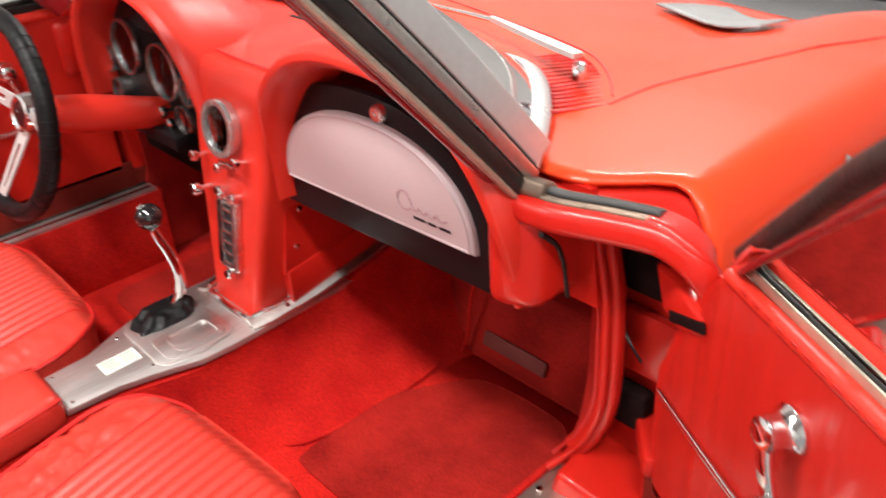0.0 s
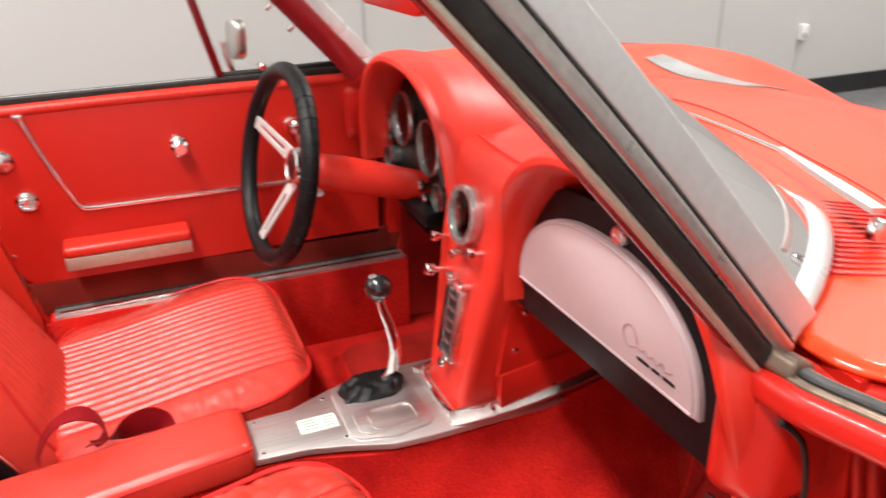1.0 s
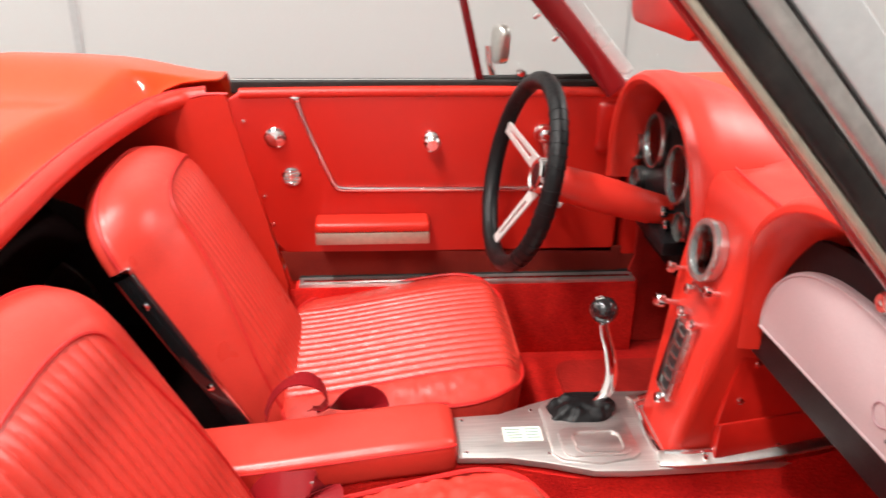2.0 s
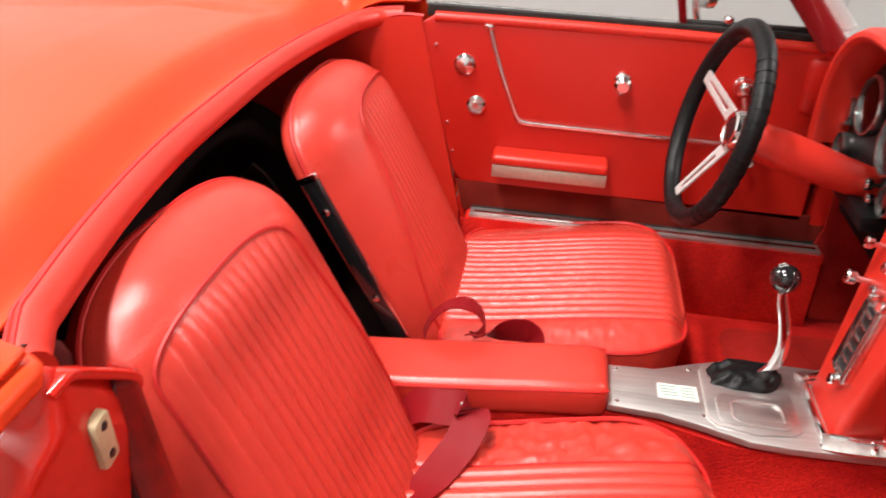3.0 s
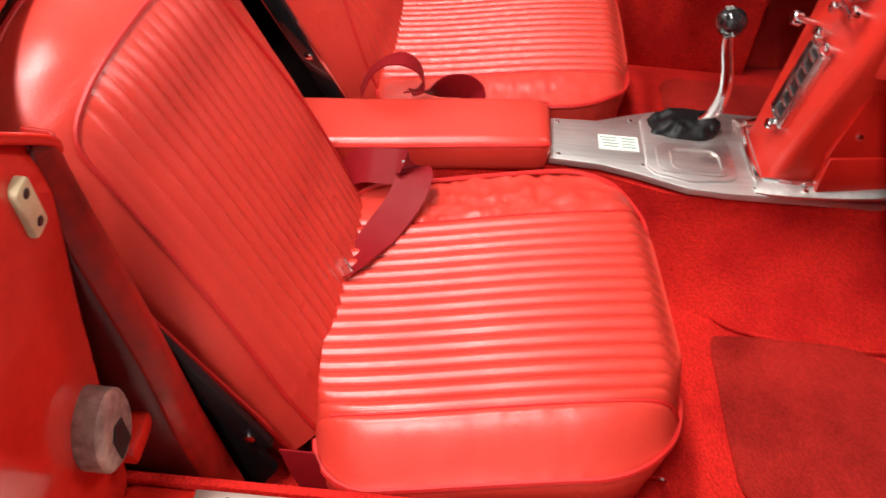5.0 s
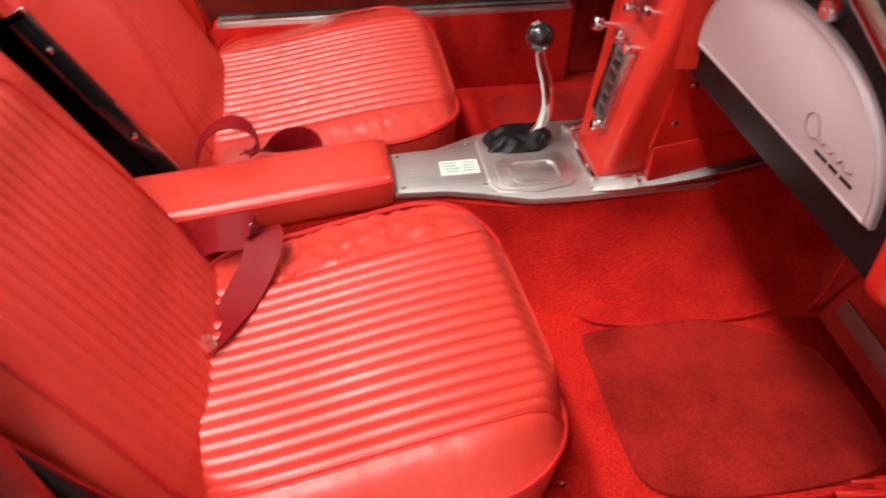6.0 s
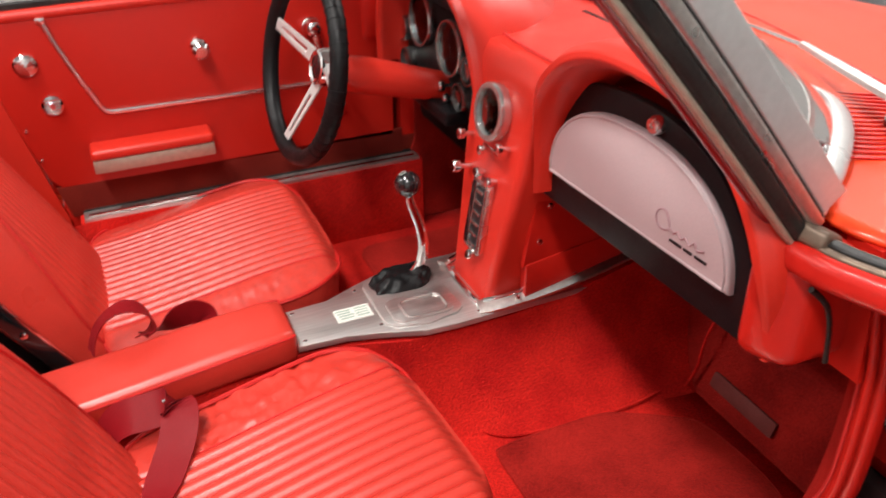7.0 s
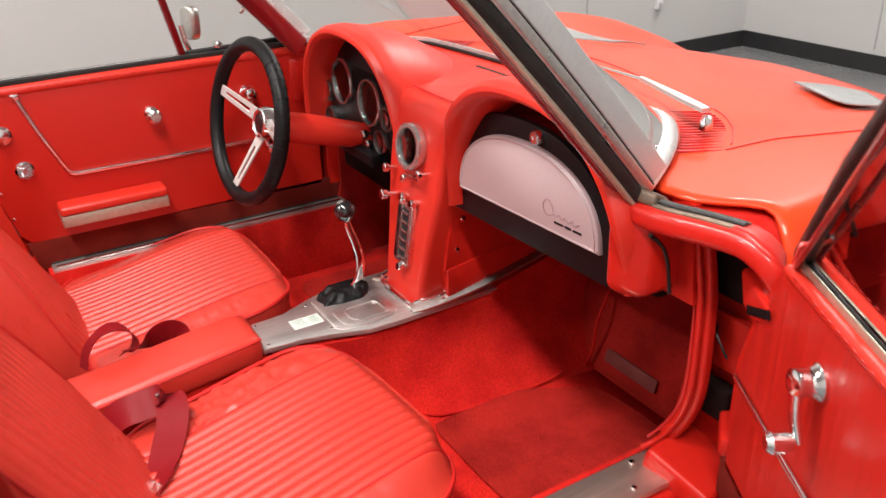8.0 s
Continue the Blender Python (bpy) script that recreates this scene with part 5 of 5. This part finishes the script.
part("post_trim", plate([(0.690, 0.70), (0.752, 0.70), (0.735, 0.862), (0.690, 0.862)], 0.016, Matrix(((1, 0, 0, 0), (0, 0, 1, 0.392), (0, 1, 0, 0), (0, 0, 0, 1))), 0.004), TRIMRED, CAR)
part("post_face", plate([(0.715, 0.36), (0.90, 0.33), (0.90, 0.68), (0.865, 0.785), (0.82, 0.84), (0.715, 0.85)], 0.012, Matrix(((1, 0, 0, 0), (0, 0, 1, 0.470), (0, 1, 0, 0), (0, 0, 0, 1))), 0.003), TRIMRED, CAR, "red painted hinge post face")
# solid near-black blocks stand for the shade inside the hinge holes
part("hinge_pocket", block(0.086, 0.03, 0.080, Matrix.Translation((0.776, 0.458, 0.745)), 0.010), SHADE, CAR, "hinge pocket drawn as a near-black block of shade")
part("hinge_pocket", block(0.066, 0.03, 0.066, Matrix.Translation((0.770, 0.456, 0.512)), 0.010), SHADE, CAR, "hinge pocket drawn as a near-black block of shade")
part("hinge_leaf", block(0.12, 0.018, 0.10, Matrix.Translation((0.79, 0.458, 0.625)), 0.006), TRIMRED, CAR, "red painted hinge leaf")
part("post_foot", block(0.13, 0.12, 0.05, Matrix.Translation((0.772, 0.418, 0.384)) @ pose(0, 0, 0, 0, 14, 8), 0.010, 3), TRIMRED, CAR)
# wing shoulder over the hinges with its rubber strip
line = smooth_line([(0.664, 0.328, 0.856), (0.680, 0.324, 0.857), (0.70, 0.322, 0.858), (0.736, 0.326, 0.858), (0.793, 0.346, 0.858), (0.841, 0.360, 0.857), (0.866, 0.363, 0.853), (0.889, 0.365, 0.842), (0.906, 0.371, 0.822), (0.913, 0.378, 0.792), (0.912, 0.384, 0.765)], 6)
# shoulder and pad: trim red, darker than wing paint, carries their shade
part("wing_shoulder", sweep([p + Vector((0, 0.002, -0.006)) for p in line], rounded(0.032, 0.036, 0.014, 5), (0, 0.15, 1), scale=lambda k: 1.0 - 0.35 * ease(0.75, 1.0, k)), TRIMRED, CAR, "rounded red wing edge", 60)
strip = [p + Vector((0, 0.017, 0.012)) for p in line[:31]]
part("shoulder_channel", sweep(strip, rounded(0.032, 0.008, 0.003, 3)), DIRTY, CAR, "dirty bare metal channel")
part("shoulder_seal", sweep([p + Vector((0, 0, 0.004)) for p in strip], rounded(0.015, 0.008, 0.003, 3)), RUBBER, CAR, "black rubber strip")
part("shoulder_pad", sweep(smooth_line([(0.832, 0.378, 0.862), (0.858, 0.379, 0.860), (0.880, 0.378, 0.852), (0.899, 0.380, 0.838), (0.908, 0.384, 0.815)], 6), rounded(0.046, 0.020, 0.009, 4), (0, 0.15, 1), scale=lambda k: 1.0 - 0.4 * ease(0.5, 1.0, k)), TRIMRED, CAR, "", 60)


def saddle(u, v):
    x = 0.640 + 0.232 * u
    y0 = blend(x, [(0.63, 0.352), (0.70, 0.340), (0.74, 0.345), (0.79, 0.364), (0.84, 0.380), (0.89, 0.375)])
    y1 = blend(x, WING_EDGE) + 0.010
    k = math.asin(max(0.0, min(1.0, (x - 0.72) / 0.165))) * 2 / math.pi / 1.6
    drop = 0.505 * (max(0.0, k - 0.26) / 0.74) ** 1.7
    return x, y0 + (y1 - y0) * v, 0.862 - (drop + 0.004) * v - 0.016 * math.sin(math.pi * v) ** 0.8


part("wing_gutter", sheet(24, 8, saddle), TRIMRED, CAR, "dark red gutter beside the wing", 60, 0.004)
part("screen_foot", block(0.052, 0.046, 0.022, Matrix.Translation((0.688, 0.340, 0.872)) @ pose(0, 0, 0, -26, 6, 14), 0.007, 3), DIRTY, CAR, "dirty metal windshield foot")

# striker post behind the door opening
jamb = Matrix(((1, 0, 0, 0), (0, 0, 1, -0.603), (0, 1, 0, 0), (0, 0, 0, 1)))
POST_TOP = [(0.600, 0.800), (0.623, 0.818), (0.706, 0.884), (0.770, 0.872), (0.812, 0.852), (0.842, 0.820), (0.862, 0.775), (0.882, 0.70), (0.897, 0.58), (0.900, 0.25)]
CREASE = [(0.22, 0.678), (0.40, 0.672), (0.50, 0.665), (0.60, 0.654), (0.70, 0.646), (0.80, 0.636), (0.84, 0.628), (0.90, 0.628)]
STRIP = [(0.20, -0.457), (0.30, -0.481), (0.43, -0.510), (0.56, -0.533), (0.665, -0.554), (0.764, -0.574), (0.80, -0.580), (0.90, -0.584)]


def rim_distance(x, z):
    """How far a point of the post face lies inside its outer rim."""
    best = 9.0
    for (x0, z0), (x1, z1) in zip(POST_TOP, POST_TOP[1:]):
        k = max(0.0, min(1.0, ((x - x0) * (x1 - x0) + (z - z0) * (z1 - z0)) / ((x1 - x0) ** 2 + (z1 - z0) ** 2)))
        best = min(best, math.hypot(x - x0 - k * (x1 - x0), z - z0 - k * (z1 - z0)))
    return best


def post_skin(u, v):
    xt = 0.628 + 0.272 * math.sin(u * math.pi / 2) ** 1.15
    top = blend(xt, POST_TOP)
    z = 0.22 + (top - 0.22) * (1 - (1 - v) ** 1.6)
    c = blend(z, CREASE)
    x = c + (0.900 - c) * (xt - 0.628) / 0.272
    d = rim_distance(x, z)
    bend = max(0.0, 1 - d / 0.046)
    return x, -0.586 - (0.014 * (1 - math.sqrt(max(0.0, 1 - bend * bend))) + 0.030 * bend) * (0.42 + 0.58 * ease(0.70, 0.76, x)) - 0.006 * ease(0.80, 0.60, z) * ease(0.72, 0.66, x), z


part("striker_post", sheet(70, 70, post_skin), POSTRED, CAR, "glossy red painted striker post", 70, 0.004)
part("post_rim", sweep(smooth_line([(0.611, -0.588, 0.800), (0.616, -0.588, 0.814), (0.655, -0.592, 0.845), (0.690, -0.595, 0.870), (0.703, -0.597, 0.870), (0.714, -0.600, 0.867)], 6), rounded(0.010, 0.020, 0.004, 3), (0, 1, 0)), POSTRED, CAR, "folded red flange edge", 60)


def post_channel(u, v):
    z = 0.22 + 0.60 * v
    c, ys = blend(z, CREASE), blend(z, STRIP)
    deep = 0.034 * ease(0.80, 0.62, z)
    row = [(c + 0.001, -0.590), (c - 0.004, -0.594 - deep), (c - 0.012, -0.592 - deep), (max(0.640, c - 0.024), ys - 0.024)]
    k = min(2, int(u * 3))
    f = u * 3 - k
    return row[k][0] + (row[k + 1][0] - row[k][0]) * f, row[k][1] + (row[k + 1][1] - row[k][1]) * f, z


def post_edge(u, v):
    z = 0.22 + 0.60 * v
    c, ys = blend(z, CREASE), blend(z, STRIP)
    x0 = max(0.640, c - 0.024)
    row = [(x0, ys - 0.024), (x0 - 0.008, ys - 0.010), (0.620, ys), (0.612, ys + 0.001), (0.608, ys - 0.006), (0.607, ys - 0.03)]
    k = min(4, int(u * 5))
    f = u * 5 - k
    return row[k][0] + (row[k + 1][0] - row[k][0]) * f, row[k][1] + (row[k + 1][1] - row[k][1]) * f, z


# channel colour holds the shade of the deep recess
part("post_channel", sheet(12, 30, post_channel), SHADEDRED, CAR, "red channel beside the post face, darkened as shade", 60, 0.003)
part("post_edge", sheet(20, 40, post_edge), SCUFFED, CAR, "scuffed painted post edge", 70, 0.003)
# added black plate keeps the gap between seat and post dark
part("seat_gap_plate", plate([(-0.64, 0.62), (-0.585, 0.585), (-0.53, 0.475), (-0.435, 0.275), (-0.47, 0.21), (-0.60, 0.26), (-0.68, 0.46)], 0.012, Matrix(((0, 0, 1, 0.585), (1, 0, 0, 0), (0, 1, 0, 0), (0, 0, 0, 1))), 0.003), BLACKVINYL, CAR, "black plate added to darken the gap behind the seat")
SW = jamb @ Matrix.Translation((0.681, 0.796, 0.018)) @ pose(0, 0, 0, 0, 0, -8)
part("guide_wedge", plate(rounded(0.024, 0.056, 0.005, 3), 0.010, SW, 0.003), IVORY, CAR, "yellowed nylon door guide")
for k in (0.018, -0.016):
    part("guide_screw", lathe([(0.005, 0), (0.004, 0.001), (0.002, 0.0012)], 10, SW @ Matrix.Translation((0, k, 0.010))), RUBBER, CAR)
ST = jamb @ Matrix.Translation((0.710, 0.522, 0.012))
part("striker", lathe([(0.044, 0), (0.046, 0.006), (0.046, 0.032), (0.039, 0.037), (0.020, 0.037)], 32, ST @ Matrix.Diagonal((0.85, 1.12, 1, 1))), WORN, CAR, "worn steel door striker")
part("striker_slot", plate([(-0.016, -0.036), (0.010, -0.036), (0.014, 0.0), (0.004, 0.012), (-0.012, 0.007)], 0.002, ST @ Matrix.Translation((0, 0, 0.0365))), RUBBER, CAR)
part("striker_block", block(0.085, 0.03, 0.040, jamb @ Matrix.Translation((0.655, 0.448, 0.030)), 0.006), POSTRED, CAR)

# quarter trim inside, rear edge of the opening
for s in (1, -1):
    lead = [(-0.62, 0.40), (-0.625, 0.835)] if s > 0 else [(-0.43, 0.40), (-0.54, 0.860), (-0.587, 0.857), (-0.638, 0.841), (-0.69, 0.806)]
    part("quarter_trim", plate(lead + [(-0.74, 0.797), (-1.0, 0.79), (-1.0, 0.30), (lead[0][0], 0.30)], 0.014, Matrix(((0, 0, s, 0.655 * s), (1, 0, 0, 0), (0, 1, 0, 0), (0, 0, 0, 1))), 0.005), VINYL, CAR, "red vinyl quarter trim")
part("trim_piping", tube([(-0.660, -0.535, 0.861), (-0.660, -0.587, 0.860), (-0.660, -0.638, 0.844), (-0.660, -0.69, 0.809), (-0.660, -0.74, 0.800)], 0.004, 6), PIPING, CAR)


line = [(-0.682, -0.585, 0.850), (-0.676, -0.620, 0.848), (-0.662, -0.648, 0.846)]
line += [(x / 28 * 0.60, deck_roll(x / 28 * 0.60), 0.845 + 0.006 * (1 - (x / 28) ** 2)) for x in range(-28, 29)]
line += [(0.632, -0.668, 0.846), (0.656, -0.655, 0.847), (0.670, -0.640, 0.848)]
line = smooth_line(line, 2)
part("deck_roll", sweep(line, [(0.021 * math.cos(a), 0.021 * math.sin(a)) for a in [2 * math.pi * k / 14 for k in range(14)]]), VINYL, CAR, "padded red vinyl edge roll", 70)
for out, rise in ((0.008, 0.0195), (0.016, 0.0135)):
    seam = []
    for i, p in enumerate(line):
        d = (line[min(i + 1, len(line) - 1)] - line[max(i - 1, 0)]).normalized()
        seam.append(p + Vector((d.y, -d.x, 0)) * out + Vector((0, 0, rise)))
    part("roll_seam", sweep(seam, disc(0.0030, 6)), PIPING, CAR)
part("quarter_edge", sweep(smooth_line([(0.700, -0.630, 0.878), (0.712, -0.613, 0.881), (0.735, -0.611, 0.882), (0.770, -0.611, 0.881), (0.800, -0.612, 0.874), (0.826, -0.618, 0.862), (0.850, -0.634, 0.84), (0.866, -0.66, 0.80)], 6), rounded(0.026, 0.026, 0.011, 5), (0, 0, 1)), PAINT, CAR, "rounded red quarter panel edge", 70)
part("corner_flap", sheet(16, 6, lambda u, v: (0.702 - 0.120 * u, -0.648 - 0.016 * u ** 3, 0.876 - 0.046 * u - 0.030 * u ** 5 + 0.010 * math.sin(math.pi * u) - 0.06 * (1 - v))), BLACKVINYL, CAR, "black rubber corner flap", 60, 0.005)
# roof sheet takes the same near-black shade colour
part("folded_roof", sheet(20, 6, lambda u, v: (-0.6 + 1.2 * u, -0.86 - 0.2 * v, 0.55 + 0.2 * v + 0.02 * math.sin(9 * u))), SHADE, CAR)

# ---- front: bonnet lines, cowl vents, grilles, wiper ----
def on_body(x, y, lift=0.0):
    return Vector((x, y, crown(y, x) + lift))


for s in (1, -1):
    seam = [on_body(s * (0.603 + 0.16 * ease(0.55, 1.25, y)), y, 0.0005) for y in [0.60 + 0.05 * k for k in range(26)]]
    part("bonnet_seam", sweep(seam, disc(0.0018, 6)), PIPING, CAR)
part("bonnet_seam", sweep([on_body(x / 20 * 0.59, max(base_line(x / 20 * 0.59) + 0.16, 0.62), 0.0005) for x in range(-20, 21)], disc(0.0018, 6)), PIPING, CAR)
for s in (1, -1):
    for k in range(16):
        x = s * (0.40 + 0.012 * k)
        y = base_line(x) + 0.075
        part("cowl_louvre", block(0.0055, 0.085, 0.004, Matrix.Translation(on_body(x, y + 0.01, 0.001)) @ pose(0, 0, 0, 0, 0, -33 * s), 0.001, 1), PIPING if k % 2 else TRIMRED, CAR)
    quad = [Vector((0.31, 1.155, 0)), Vector((0.37, 1.35, 0)), Vector((0.60, 1.137, 0)), Vector((0.58, 1.068, 0))]

    def grille(u, v):
        p = quad[0].lerp(quad[1], u).lerp(quad[3].lerp(quad[2], u), v)
        return s * p.x, p.y, crown(p.y, p.x) + (0.009 if s > 0 else 0.004)

    g = sheet(10, 6, grille)
    part("bonnet_grille", g, SILVER, CAR, "silver bonnet grille insert", 40, 0.004)
WIPER = thing("wiper", "chrome wiper arm parked on the cowl", "wiper")
part("wiper_arm", loft([[Vector((0.521, 0.636, 0.915)).lerp(Vector((0.290, 0.697, 0.917)), k / 6) + Vector((0.25 * a, a, b)) for a, b in ((-w, -0.004), (w, -0.004), (w, 0.004), (-w, 0.004))] for k, w in enumerate((0.008, 0.009, 0.009, 0.008, 0.007, 0.005, 0.004))]), ALU, WIPER, "flat bright arm")
part("wiper_pivot", lathe([(0.012, 0), (0.012, 0.012), (0.009, 0.024), (0.004, 0.026)], 16, Matrix.Translation((0.524, 0.637, 0.880))), CHROME, WIPER)
part("wiper_blade", sweep([(0.30, 0.695, 0.916), (0.12, 0.725, 0.905), (-0.12, 0.735, 0.898)], rounded(0.006, 0.008, 0.002, 2)), CHROME, WIPER)
BM = Matrix.Translation((0.884, 0.745, 0.785)) @ pose(0, 0, 0, 0, 68, 0)
badge = part("wing_badge", lathe([(0.012, 0), (0.012, 0.003), (0.008, 0.005)], 20, BM), CHROME, CAR, "small chrome wing badge")
for a in (38, -38):
    part("badge_bar", block(0.018, 0.052, 0.004, BM @ pose(0, 0, 0.003, 0, 0, a) @ Matrix.Translation((0, 0.012, 0)), 0.0015), CHROME, badge)

# ---- footwell ----
MAT_LINE = [(p.x, p.y) for p in smooth_line([(0.235, 0.235, 0), (0.232, 0.33, 0), (0.234, 0.43, 0), (0.250, 0.478, 0), (0.300, 0.560, 0), (0.34, 0.600, 0), (0.48, 0.612, 0), (0.555, 0.590, 0), (0.575, 0.50, 0), (0.578, 0.38, 0), (0.565, 0.275, 0), (0.530, 0.222, 0), (0.46, 0.212, 0), (0.33, 0.212, 0), (0.25, 0.214, 0)], 4, True)]
MATT = thing("floor_mat", "worn dark red carpet mat in the passenger footwell", "floor mat")
part("mat", plate(MAT_LINE, 0.010, Matrix.Translation((0, 0, 0.207)), 0.004), MAT, MATT, "worn dark red pile")
part("mat_binding", tube([(x, y, 0.214) for x, y in MAT_LINE], 0.0035, 6, (0, 0, 1), True, 2), MAT, MATT)
MAT2 = thing("floor_mat", "dark red carpet mat in the driver footwell", "floor mat")
part("mat", plate([(x, y) for x, y in rounded(0.33, 0.43, 0.05, 6, -0.395, 0.43)], 0.010, Matrix.Translation((0, 0, 0.207)), 0.004), MAT, MAT2)
part("foot_plate", plate(rounded(0.165, 0.032, 0.004, 2), 0.005, facing((0.362, 0.664, 0.262), (0.0, -0.954, 0.3)), 0.001), FADED, CAR, "faded toe board strip")
part("carpet_seam", tube([(0.235, 0.640, 0.216), (0.246, 0.650, 0.27), (0.250, 0.655, 0.34), (0.235, 0.70, 0.40), (0.20, 0.76, 0.46)], 0.0035, 6), CARPET, CAR)
part("carpet_seam", tube([(0.105, 0.165, 0.225), (0.145, 0.203, 0.214), (0.185, 0.222, 0.212), (0.213, 0.262, 0.212), (0.230, 0.36, 0.212), (0.235, 0.48, 0.212), (0.226, 0.58, 0.213), (0.205, 0.66, 0.216)], 0.0035, 6), CARPET, CAR)
PEDAL = thing("brake_pedal", "black rubber brake pedal on a steel arm", "pedal")
part("pedal_pad", block(0.08, 0.012, 0.05, Matrix.Translation((-0.36, 0.60, 0.36)) @ pose(0, 0, 0, -35, 0, 0), 0.004), RUBBER, PEDAL)
part("pedal_arm", tube([(-0.36, 0.61, 0.36), (-0.36, 0.68, 0.48), (-0.36, 0.66, 0.66)], 0.008), BLACKVINYL, PEDAL)
